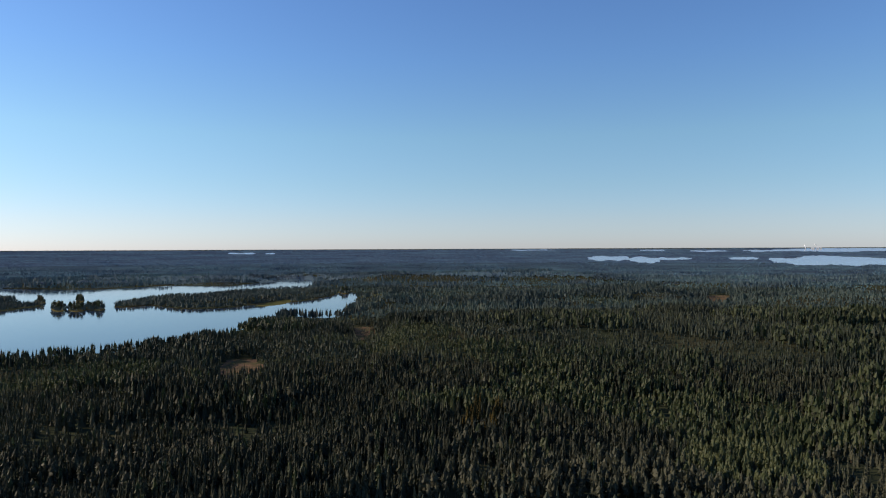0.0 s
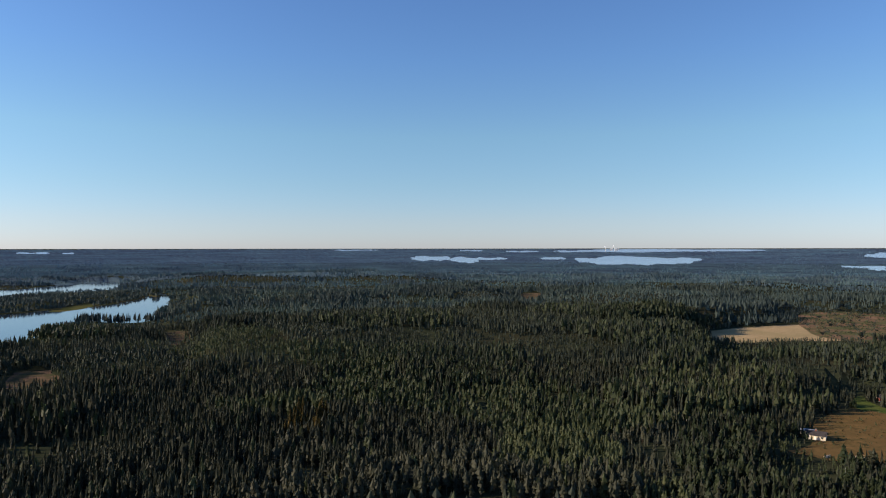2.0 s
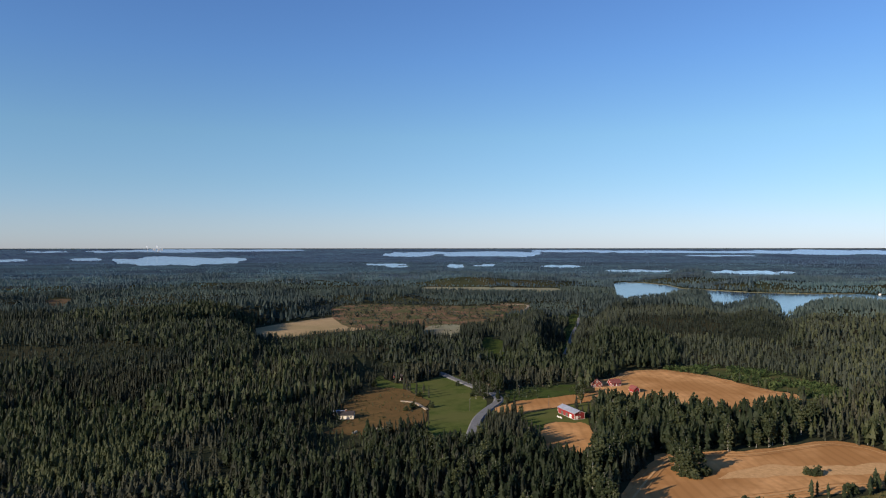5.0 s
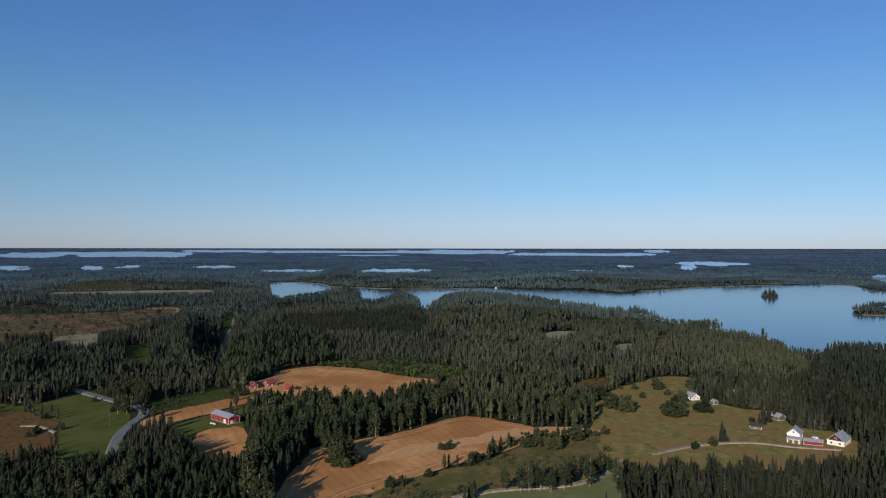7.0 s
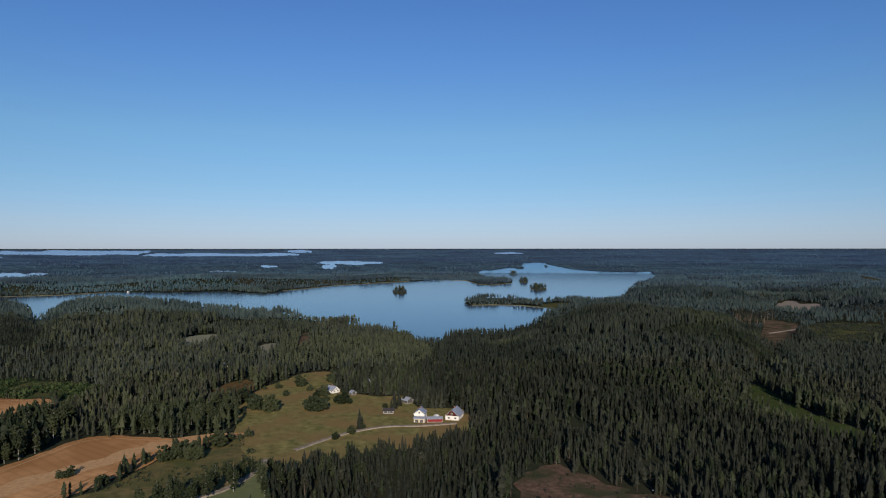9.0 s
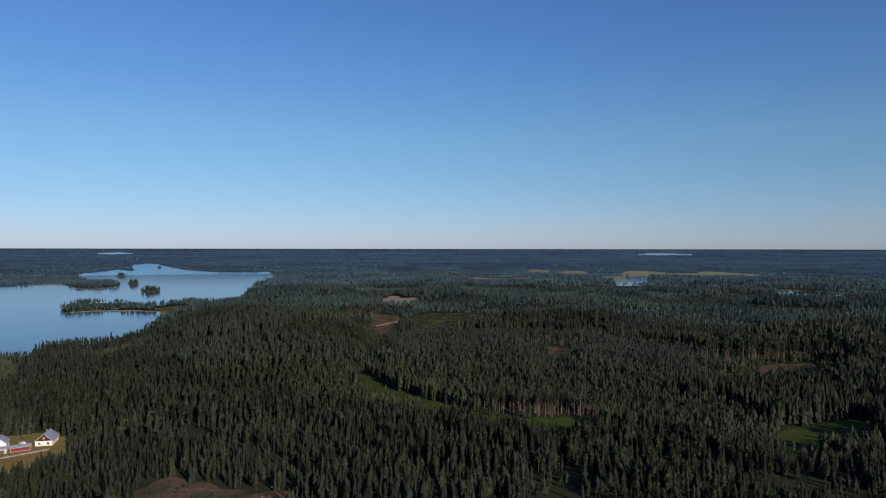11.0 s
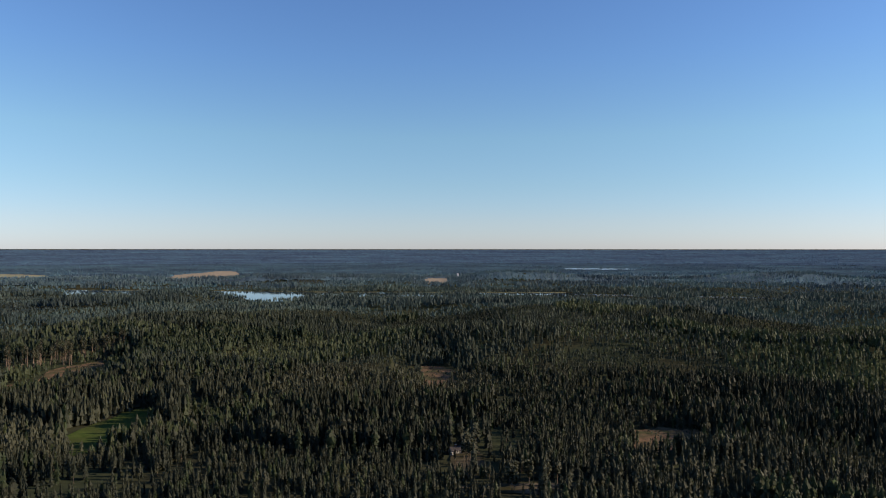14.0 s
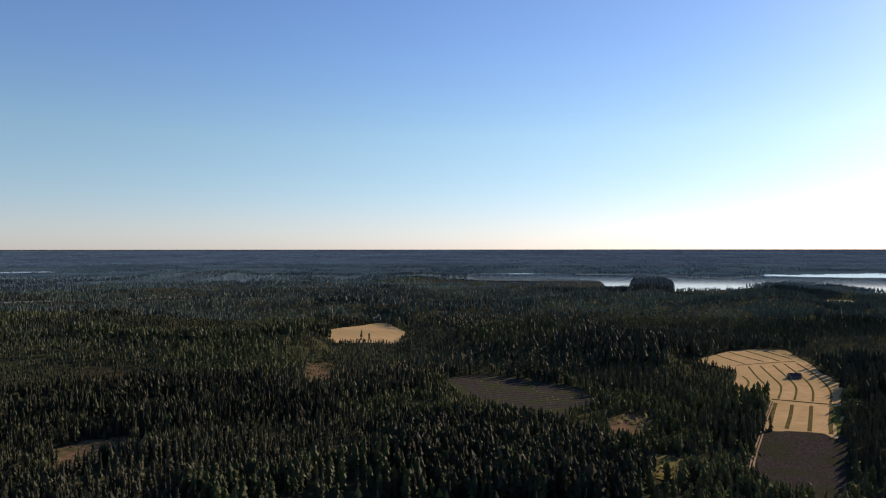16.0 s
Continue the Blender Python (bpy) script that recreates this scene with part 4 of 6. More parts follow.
stand_of(WEST_CAPE, 10.5, 0.5, 0.8, 0.6)
stand_of(BARLEY_FRONT, 7.0, 0.1, 0.2, 0.4)
stand_of(BARLEY_ARM, 7.0, 0.1, 0.2, 0.6)
stand_of(SOUTH_CAPE, 17.0, 0.3, 0.4, 0.8)
stand_of(SOUTH_SPIT, 4.5, 0.3, 0.4, 0.8)
stand_of(WHEAT_FRONT, 6.0, 0.1, 0.2, 0.4)
stand_of(NEAR_SOUTH, 0, 0.12, 0.25, 1.1)
stand_of(MEADOW_SHADE, 18.0, 0.05, 0.2, 0.8)
# the dark tone puts the shade of a hollow into the needles
stand_of(SHADOW_WOOD, 9.0, 0.05, 0.2, 1.0)
stand_of(FARM_WOOD, 15.0, 0.95, 0.05, 0.8)
stand_of(LIGHT_SLOPE, 8.5, 0.8, 0.1, -0.2)
# tone 1.3 darkens these leaves to stand in for deep shade
stand_of(NEAR_BIRCHES, 11.0, 0.95, 0.02, 1.3)
stand_of(DARK_CORNER, 11.0, 0.5, 0.2, 0.9)
stand_of(MEADOW_BACK, 0, 0.35, 0.3, -0.4)
stand_of(LAKE_SLOPE, 0, 0.3, 0.3, -0.5)
stand_of(BIRCH_ROW, 12.5, 1.0, 0.0, 0.2)
stand_of(YOUNG_SPRUCE, 7.5, 0.15, 0.2, 0.85)
stand_of(PLANTATION, 9.5, 0.03, 0.6)
stand_of(LIGHT_BIRCH, 9.0, 0.95, 0.0, 0.25)
stand_of(HOUSE_OPEN, 4.5, 0.7, 0.1, 0.4)
stand_of(YOUNG_NORTH, 4.5, 0.45, 0.0, 0.0)

# woods whose trees are built one by one
SINGLE = [rounded(p) for p in (FARM_WOOD, SPRUCE_EDGE, BIRCH_ROW, LARCH_STAND)]

# edges where tall pines show their bare stems
BARE = [rounded(p) for p in (TRUNK_EDGE, TRUNK_EDGE_NEAR, TRUNK_EDGE_WEST, TRUNK_EDGE_FAR, FARM_OPEN)]


def stand(x, y):
    """Mean tree height, share of birch, share of pine and share of ground that is wooded at a place."""
    wx, wy = x + 40 * (wander(x, y, 50, 2) - 0.5), y + 40 * (wander(x, y, 50, 3) - 0.5)
    c, ride = compartment(wx, wy, 130.0)
    r = [g.ravel()[c] for g in LATTICE[2:6]]
    h = 5.5 + 9.0 * r[0] + 3.5 * wander(x, y, 60, 1) + 3.0 * (wander(x, y, 30, 5) - 0.5)
    birch = np.clip(r[1] * 2.0 - 0.95, 0.04, 0.85)
    pine = np.clip(r[2] * 1.8 - 0.95, 0.03, 0.8)
    full = np.where(r[3] < 0.12, 0.88, 1.0)
    full = np.where((ride < 5) & (wander(x, y, 160, 5) > 0.62), 0.25, full)
    full = np.where(wander(x, y, 30, 4) > np.where(np.hypot(x, y) < 640, 0.74, 0.8), 0.25, full)
    h = np.where((r[3] > 0.86) & (np.hypot(x, y) > 620), 6.0, h)
    hue = r[0] * 0.5 + r[3] * 0.5
    h = np.maximum(h, np.where(np.hypot(x, y) < 640, 8.5, 7.0))
    for o, tall, b, p, t in STANDS:
        s = inside(x, y, o)
        birch[s], pine[s] = b, p
        if tall:
            h[s], full[s], hue[s] = tall, 1.0, t
        else:
            hue[s] = hue[s] * 0.5 + t * 0.5
    return h, birch, pine, full, hue


def mesh_of(name, verts, tris, tone, mat, label, category):
    me = bpy.data.meshes.new(name)
    me.vertices.add(len(verts))
    me.vertices.foreach_set("co", np.ascontiguousarray(verts, np.float32).ravel())
    n = len(tris)
    me.loops.add(n * 3)
    me.loops.foreach_set("vertex_index", np.ascontiguousarray(tris, np.int32).ravel())
    me.polygons.add(n)
    me.polygons.foreach_set("loop_start", np.arange(0, n * 3, 3, dtype=np.int32))
    if tone is not None:
        at = me.attributes.new("tone", "FLOAT", "POINT")
        at.data.foreach_set("value", np.ascontiguousarray(tone, np.float32))
    me.materials.append(mat)
    me.update()
    return tagged(new(name, me), label, category, "", "stuff")


def skirted(rng, x, y, z, h, tiers, sides, wide=0.15, low=0.08, leafy_crown=False, loose=0):
    """Trees of ragged skirts of boughs, each skirt over the next: pointed, or full in the middle like a leafy crown."""
    m = len(x)
    w = h * wide * rng.uniform(0.8, 1.25, m)
    turn = rng.rand(m, 1) * 6.28
    lean = rng.normal(0, 0.012, (m, 2)) * h[:, None]
    full = rng.uniform(0.55, 1.0, m)[:, None]
    v = np.empty((m, tiers, sides, 3, 3), np.float32)
    for t in range(tiers):
        u = t / tiers
        top = min(1.0, u + (1.5 if leafy_crown or tiers > 5 else 1.75) / tiers)
        shape = np.sin(np.pi * (0.2 + 0.8 * u)) ** full if leafy_crown else (1 - u) ** 0.72
        a = turn + t * 1.9 + (np.arange(sides) + rng.uniform(-0.3, 0.3, (m, sides))) * 2 * np.pi / sides
        r = w[:, None] * shape * rng.uniform(0.6, 1.3, (m, sides))
        rim = h[:, None] * (low + (0.97 - low) * (u + rng.uniform(-0.35, 0.3, (m, sides)) / (tiers + 1)))
        ring = np.stack([x[:, None] + np.cos(a) * r, y[:, None] + np.sin(a) * r, z[:, None] + rim], 2)
        tip = low + (1 - low) * top
        v[:, t, :, 0] = np.stack([x + lean[:, 0] * tip, y + lean[:, 1] * tip, z + h * tip], 1)[:, None]
        v[:, t, :, 1], v[:, t, :, 2] = ring, np.roll(ring, -1, 1)
    v = v.reshape(m, tiers * sides, 3, 3)
    if not loose:
        return v
    # loose sprays stand out of the skirts
    u, phi = rng.rand(m, loose) ** 1.2 * 0.92, rng.rand(m, loose) * 6.28
    shape = np.sin(np.pi * (0.2 + 0.8 * u)) ** full if leafy_crown else (1 - u) ** 0.72
    r = w[:, None] * shape * rng.uniform(0.7, 1.15, (m, loose))
    c = np.stack([x[:, None] + np.cos(phi) * r, y[:, None] + np.sin(phi) * r, z[:, None] + h[:, None] * (low + (1 - low) * u + 0.03)], 2)
    o = rng.normal(size=(m, loose, 3, 3)) * (w * 0.2)[:, None, None, None]
    return np.concatenate([v, (c[:, :, None] + o).astype(np.float32)], 1)


def spruce_sprays(rng, x, y, z, h, k):
    """k drooping sprays a tree, round a narrow cone."""
    m = len(x)
    u = np.sort(rng.rand(m, k) ** 1.25, 1) * 0.97
    phi = rng.rand(m, k) * 2 * np.pi
    wide = (h * rng.uniform(0.11, 0.165, m))[:, None] * (1 - u) ** 0.8 * rng.uniform(0.75, 1.25, (m, k)) + 0.12
    zz = z[:, None] + h[:, None] * (0.07 + 0.93 * u)
    reach = 0.55 + 0.25 * rng.rand(m, k)
    v = np.empty((m, k, 3, 3), np.float32)
    v[:, :, 0, 0], v[:, :, 0, 1], v[:, :, 0, 2] = x[:, None], y[:, None], zz + h[:, None] * 0.1
    for s, sign in ((1, -1), (2, 1)):
        v[:, :, s, 0] = x[:, None] + np.cos(phi + sign * reach) * wide
        v[:, :, s, 1] = y[:, None] + np.sin(phi + sign * reach) * wide
        v[:, :, s, 2] = zz - wide * rng.uniform(0.1, 0.7, (m, k))
    return v


def leaf_clumps(rng, x, y, z, h, k, low, wide, size):
    """k leaf clumps a tree, over a rounded crown that begins at the share low of its height."""
    m = len(x)
    d = rng.normal(size=(m, k, 3))
    d /= np.linalg.norm(d, axis=2)[:, :, None]
    d *= rng.uniform(0.55, 1.0, (m, k))[:, :, None]
    rw = (h * wide * rng.uniform(0.8, 1.2, m))[:, None]
    rz = (h * (1 - low) / 2)[:, None]
    taper = 1 - 0.35 * d[:, :, 2]
    c = np.stack([x[:, None] + d[:, :, 0] * rw * taper, y[:, None] + d[:, :, 1] * rw * taper, z[:, None] + h[:, None] * (1 + low) / 2 + d[:, :, 2] * rz], 2)
    o = rng.normal(size=(m, k, 3, 3)) * (rw * size)[:, :, None, None]
    return (c[:, :, None, :] + o).astype(np.float32)


def far_cones(rng, x, y, z, h, sides, wide=0.15):
    """Treetops of a few sides each."""
    m = len(x)
    w = np.maximum(h * wide, 1.5) * rng.uniform(0.75, 1.3, m)
    top = np.stack([x, y, z + h], 1)
    a = rng.rand(m, 1) * 6.28 + np.arange(sides) * 2 * np.pi / sides
    w2 = w[:, None] * rng.uniform(0.7, 1.3, (m, sides))
    ring = np.stack([x[:, None] + np.cos(a) * w2, y[:, None] + np.sin(a) * w2, z[:, None] + h[:, None] * rng.uniform(0.2, 0.45, (m, sides))], 2)
    v = np.empty((m, sides, 3, 3), np.float32)
    v[:, :, 0] = top[:, None]
    v[:, :, 1] = ring
    v[:, :, 2] = np.roll(ring, -1, 1)
    return v


EIGHT = np.array([(0, 1, 4), (1, 2, 4), (2, 3, 4), (3, 0, 4), (1, 0, 5), (2, 1, 5), (3, 2, 5), (0, 3, 5)])


def sprays(name, v, tone, mat, label):
    m, k = v.shape[:2]
    flat = v.reshape(-1, 3)
    return mesh_of(name, flat, np.arange(len(flat)).reshape(-1, 3), np.repeat(tone, k * 3), mat, label, "forest")


def trunks(name, x, y, z, h, share, wide, mat, label):
    """A three-sided stem for each tree."""
    m = len(x)
    a = np.arange(3) * 2 * np.pi / 3
    v = np.empty((m, 6, 3), np.float32)
    for s, (w, zz) in enumerate(((wide, 0.0), (wide * 0.6, share))):
        v[:, s * 3:s * 3 + 3, 0] = x[:, None] + np.cos(a) * w
        v[:, s * 3:s * 3 + 3, 1] = y[:, None] + np.sin(a) * w
        v[:, s * 3:s * 3 + 3, 2] = (z + h * zz)[:, None]
    t = np.array([(0, 1, 4), (0, 4, 3), (1, 2, 5), (1, 5, 4), (2, 0, 3), (2, 3, 5)])
    tris = (np.arange(m)[:, None, None] * 6 + t).reshape(-1, 3)
    return mesh_of(name, v.reshape(-1, 3), tris, None, mat, label, "trunks")


def crowns(kind, ring, a):
    """Crowns of spruce (0), birch (1) or pine (2), plainer from ring to ring."""
    if ring == 0:
        return (skirted(*a, 8, 5, 0.14, 0.05) if kind == 0 else skirted(*a, 7, 5, 0.15, 0.08, True, 9) if kind == 1 else skirted(*a, 5, 5, 0.135, 0.32, True, 8))
    if ring == 1:
        return (skirted(*a, 5, 4, 0.14, 0.05) if kind == 0 else skirted(*a, 4, 4, 0.15, 0.1, True, 4) if kind == 1 else skirted(*a, 3, 4, 0.13, 0.32, True, 4))
    if ring == 2:
        return (skirted(*a, 2, 4, 0.12, 0.2) if kind == 0 else skirted(*a, 3, 3, 0.15, 0.2, True) if kind == 1 else skirted(*a, 2, 4, 0.135, 0.4, True))
    return far_cones(*a, 3, 0.12) if kind == 0 else far_cones(*a[:4], a[4] * 0.86, 3, 0.22)


def forest(seed, r0, r1, per_hectare, ring, label, turn=(-270, 35)):
    rng = np.random.RandomState(seed)
    x, y = scatter(rng, r0, r1, per_hectare, turn)
    keep = ~is_open(x, y, 9.0)
    for o in BARE:
        keep &= ~inside(x, y, o)
    for o in SINGLE:
        keep &= ~inside(x, y, o) | (rng.rand(len(x)) < 0.5)
    x, y = x[keep], y[keep]
    h, birch, pine, full, hue = stand(x, y)
    keep = rng.rand(len(x)) < full
    x, y, h, birch, pine, hue = x[keep], y[keep], h[keep], birch[keep], pine[keep], hue[keep]
    h = h * rng.uniform(0.8, 1.15, len(x))
    if r0 >= 3000:
        h = h * np.interp(np.hypot(x, y), (3000, 4880), (0.85, 0.4))
    z = height(x, y)
    kind = np.where(rng.rand(len(x)) < birch, 1, np.where(rng.rand(len(x)) < pine, 2, 0))
    tone = np.clip(rng.rand(len(x)) * (0.4, 0.35, 0.3, 0.22, 0.15, 0.15, 0.15)[ring] + 0.25 * wander(x, y, 70, 2) + 1.0 * hue - 0.27, 0, 1)
    # from ring 2 outwards the materials carry haze in their colour
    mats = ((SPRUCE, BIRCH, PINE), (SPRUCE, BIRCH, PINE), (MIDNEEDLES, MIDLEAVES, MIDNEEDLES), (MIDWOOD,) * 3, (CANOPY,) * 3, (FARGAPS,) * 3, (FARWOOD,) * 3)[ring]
    for n, name in enumerate(("spruce_forest", "birch_wood", "pine_forest")):
        s = kind == n
        if not s.any():
            continue
        sprays(name, crowns(n, ring, (rng, x[s], y[s], z[s], h[s])), tone[s], mats[n], label)
        if ring < 2 and n > 0:
            s &= rng.rand(len(x)) < (0.35 if n == 1 else 0.6)
            trunks(("birch_trunks", "pine_trunks")[n - 1], x[s], y[s], z[s], h[s], 0.6, 0.13, (BIRCHBARK, PINEBARK)[n - 1], ("thin white birch stems in the forest", "straight orange-brown pine stems in the forest")[n - 1])


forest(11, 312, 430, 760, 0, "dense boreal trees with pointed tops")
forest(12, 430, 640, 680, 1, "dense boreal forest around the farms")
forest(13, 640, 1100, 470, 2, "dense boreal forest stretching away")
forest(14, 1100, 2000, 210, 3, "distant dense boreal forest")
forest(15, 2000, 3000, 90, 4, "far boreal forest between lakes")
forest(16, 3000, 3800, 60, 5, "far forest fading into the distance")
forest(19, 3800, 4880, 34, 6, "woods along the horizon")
# woods below and behind the camera
forest(17, 12, 312, 130, 2, "forest below the camera", (-360, 0))
forest(18, 312, 3300, 9, 3, "forest behind the camera", (37, 88))


def far_canopy(name, r0, r1, deep, mat, label, low, high, streak):
    """The closed roof of far woods, in long low waves that lie across the view."""
    rng = np.random.RandomState(21)
    rs = np.arange(r0, r1 + deep, deep)
    a = np.radians(np.arange(-272, 37, 0.15))
    r, aa = np.meshgrid(rs, a, indexing="ij")
    r = r + rng.uniform(-0.3, 0.3, r.shape) * deep
    x, y = -np.sin(aa) * r, np.cos(aa) * r
    xf, yf = x.ravel(), y.ravel()
    openf = is_open(xf, yf, 12.0)
    across, along_view = aa.ravel() * 3500, r.ravel()
    wave = 0.6 * wander(across, along_view * streak, 300, 4) + 0.4 * wander(across, along_view * streak, 110, 5)
    stand_tone = 0.6 * wander(across, along_view * streak * 1.7, 190, 3) + 0.4 * wander(across, along_view * streak * 1.7, 60, 2)
    hh = low + (high - low) * np.clip(wave * 2.2 - 0.6, 0, 1) + rng.rand(len(xf))
    tone = np.clip(1.2 * stand_tone - 0.15 + 0.12 * rng.rand(len(xf)), 0, 1)
    z = height(xf, yf) + np.where(openf, -0.6, hh * np.interp(np.hypot(xf, yf), (2600, 3300, 4900), (1.0, 0.9, 0.5)))
    verts = np.stack([xf, yf, z], 1)
    nr, na = r.shape
    i, j = np.meshgrid(np.arange(nr - 1), np.arange(na - 1), indexing="ij")
    p = (i * na + j).ravel()
    q = np.stack([p, p + na, p + na + 1, p + 1], 1)
    q = q[~openf[q].all(1)]
    tris = np.concatenate([q[:, [0, 1, 2]], q[:, [0, 2, 3]]])[:, ::-1]
    return mesh_of(name, verts, tris, tone, mat, label, "forest")


# the far roofs are coloured with haze too, bluest at the horizon
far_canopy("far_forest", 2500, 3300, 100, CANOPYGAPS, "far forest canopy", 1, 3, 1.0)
far_canopy("backdrop_far_woods", 3300, 3980, 40, FARGAPS, "wooded land far away, haze put into its colour", 1, 3, 2.0)
far_canopy("backdrop_blue_woods", 3980, 4890, 40, FARWOOD, "wooded hills at the horizon, coloured blue for haze", 1, 3, 4.5)


# single trees and bushes
def part(name, bm, mat, parent=None, label=""):
    """Links a bmesh as one mesh object, under a thing or a part where one is given."""
    me = bpy.data.meshes.new(name)
    bm.to_mesh(me)
    bm.free()
    me.materials.append(mat)
    ob = new(name, me)
    if parent:
        ob.parent = parent
    return tagged(ob, label)


def block(bm, x0, x1, y0, y1, z0, z1):
    c = [bm.verts.new((x, y, z)) for z in (z0, z1) for x, y in ((x0, y0), (x1, y0), (x1, y1), (x0, y1))]
    for f in ((0, 3, 2, 1), (4, 5, 6, 7), (0, 1, 5, 4), (1, 2, 6, 5), (2, 3, 7, 6), (3, 0, 4, 7)):
        bm.faces.new([c[i] for i in f])
    return bm


def box(x0, x1, y0, y1, z0, z1, soft=0.02):
    bm = block(bmesh.new(), x0, x1, y0, y1, z0, z1)
    if soft:
        bmesh.ops.bevel(bm, geom=bm.edges[:], offset=soft, segments=1, affect="EDGES")
    return bm


def tube(bm, rows, sides=6):
    """A tapered stem through rows of (x, y, z, radius)."""
    last = None
    for x, y, z, r in rows:
        ring = [bm.verts.new((x + r * math.cos(k * 2 * math.pi / sides), y + r * math.sin(k * 2 * math.pi / sides), z)) for k in range(sides)]
        if last:
            for k in range(sides):
                bm.faces.new((last[k], last[(k + 1) % sides], ring[(k + 1) % sides], ring[k]))
        last = ring
    bm.faces.new(last)
    return bm


def crown_mesh(name, v, mat, seed):
    k, n = v.shape[1:3]
    flat = v.reshape(-1, 3)
    faces = [tuple(int(q) + 6 * i for q in t) for i in range(k) for t in EIGHT] if n == 6 else [(i, i + 1, i + 2) for i in range(0, len(flat), 3)]
    me = bpy.data.meshes.new(name)
    me.from_pydata([tuple(p) for p in flat], [], faces)
    at = me.attributes.new("tone", "FLOAT", "POINT")
    at.data.foreach_set("value", np.full(len(flat), np.random.RandomState(seed).rand(), np.float32))
    me.materials.append(mat)
    return me


def leafy(rng, rows, k, size):
    """A crown of many small clumps, from rows of (base, height, width share)."""
    out = []
    for base, tall, wide in rows:
        d = rng.normal(size=(1, k, 3))
        d *= (rng.uniform(0.5, 1.0, (1, k)) / np.linalg.norm(d, axis=2))[:, :, None]
        rw, rz = tall * wide, tall / 2
        c = d * (rw, rw, rz) + (rng.uniform(-0.6, 0.6), rng.uniform(-0.6, 0.6), base + rz)
        r = rw * size * rng.uniform(0.7, 1.3, (1, k))
        v = np.empty((1, k, 6, 3))
        for s, way in enumerate(((1, 0, 0), (0, 1, 0), (-1, 0, 0), (0, -1, 0), (0, 0, 1), (0, 0, -1))):
            v[:, :, s] = c + (np.array(way) + rng.uniform(-0.35, 0.35, (1, k, 3))) * r[:, :, None]
        out.append(v)
    return np.concatenate(out, 1)


def stem_mesh(name, tall, girth, limbs, low, reach, mat, seed):
    rng = random.Random(seed)
    bm = bmesh.new()
    bend = rng.uniform(-0.02, 0.02)
    tube(bm, [(bend * z * tall, 0, z * tall, girth * (1 - 0.85 * z) * (1.5 if z == 0 else 1)) for z in (0, 0.05, 0.5, 0.97)], 5)
    for _ in range(limbs):
        z = rng.uniform(low, 0.85) * tall
        a = rng.uniform(0, 6.28)
        far = reach * tall * rng.uniform(0.5, 0.9) * (1.1 - z / tall)
        tube(bm, [(0, 0, z, girth * 0.3), (far * 0.5 * math.cos(a), far * 0.5 * math.sin(a), z + far * 0.3, girth * 0.2), (far * math.cos(a), far * math.sin(a), z + far * 0.7, girth * 0.06)], 3)
    me = bpy.data.meshes.new(name)
    bm.to_mesh(me)
    bm.free()
    me.materials.append(mat)
    return me


MODELS = {}


def models():
    zero, one = np.zeros(1), np.ones(1)
    for s in range(4):
        rng = np.random.RandomState(100 + s)
        MODELS["spruce_tree", s] = (stem_mesh("trunk", 12, 0.17, 5, 0.1, 0.12, BARK, s), crown_mesh("crown", spruce_sprays(rng, zero, zero, zero, one * 12, 190), SPRUCE, s))
        v = leafy(rng, ((1.2, 9.5, 0.3), (3.5, 9.5, 0.26), (5.0, 6.0, 0.42)), 46, 0.22)
        MODELS["birch_tree", s] = (stem_mesh("trunk", 13, 0.16, 9, 0.25, 0.3, BIRCHBARK, 20 + s), crown_mesh("crown", v, BIRCH, 20 + s))
        MODELS["larch_tree", s] = (stem_mesh("trunk", 12, 0.17, 5, 0.1, 0.12, BARK, 80 + s), crown_mesh("crown", spruce_sprays(rng, zero, zero, zero, one * 12, 170), LARCH, s))
        v = leafy(rng, ((5.0, 7.5, 0.24), (6.5, 6.0, 0.26), (4.0, 5.0, 0.3)), 14, 0.45)
        MODELS["pine_tree", s] = (stem_mesh("trunk", 12.5, 0.18, 7, 0.5, 0.3, PINEBARK, 40 + s), crown_mesh("crown", v, PINE, 40 + s))
        v = leafy(rng, ((10.0, 5.5, 0.2), (11.5, 5.0, 0.16), (9.0, 4.0, 0.2)), 13, 0.45)
        MODELS["mast_pine", s] = (stem_mesh("trunk", 16, 0.24, 6, 0.62, 0.16, PINEBARK, 90 + s), crown_mesh("crown", v, PINE, 90 + s))
        v = leafy(rng, ((-0.2, 3.2, 0.45), (-0.2, 2.6, 0.52), (-0.1, 2.0, 0.7)), 36, 0.25)
        MODELS["bush", s] = (stem_mesh("stem", 2.2, 0.07, 8, 0.1, 0.6, BARK, 60 + s), crown_mesh("foliage", v, BIRCH, 60 + s))


models()
PLANTED = random.Random(5)


def plant(kind, x, y, size, label, category, group, z=0.0):
    stem, crown = MODELS[kind, PLANTED.randrange(4)]
    root = new(kind)
    root.matrix_basis = Matrix.LocRotScale((x, y, z), Euler((0, 0, PLANTED.uniform(0, 6.28))), (size * PLANTED.uniform(0.9, 1.15), size * PLANTED.uniform(0.9, 1.15), size))
    for me in (stem, crown):
        new(me.name.split(".")[0], me).parent = root
    return tagged(root, label, category, group)


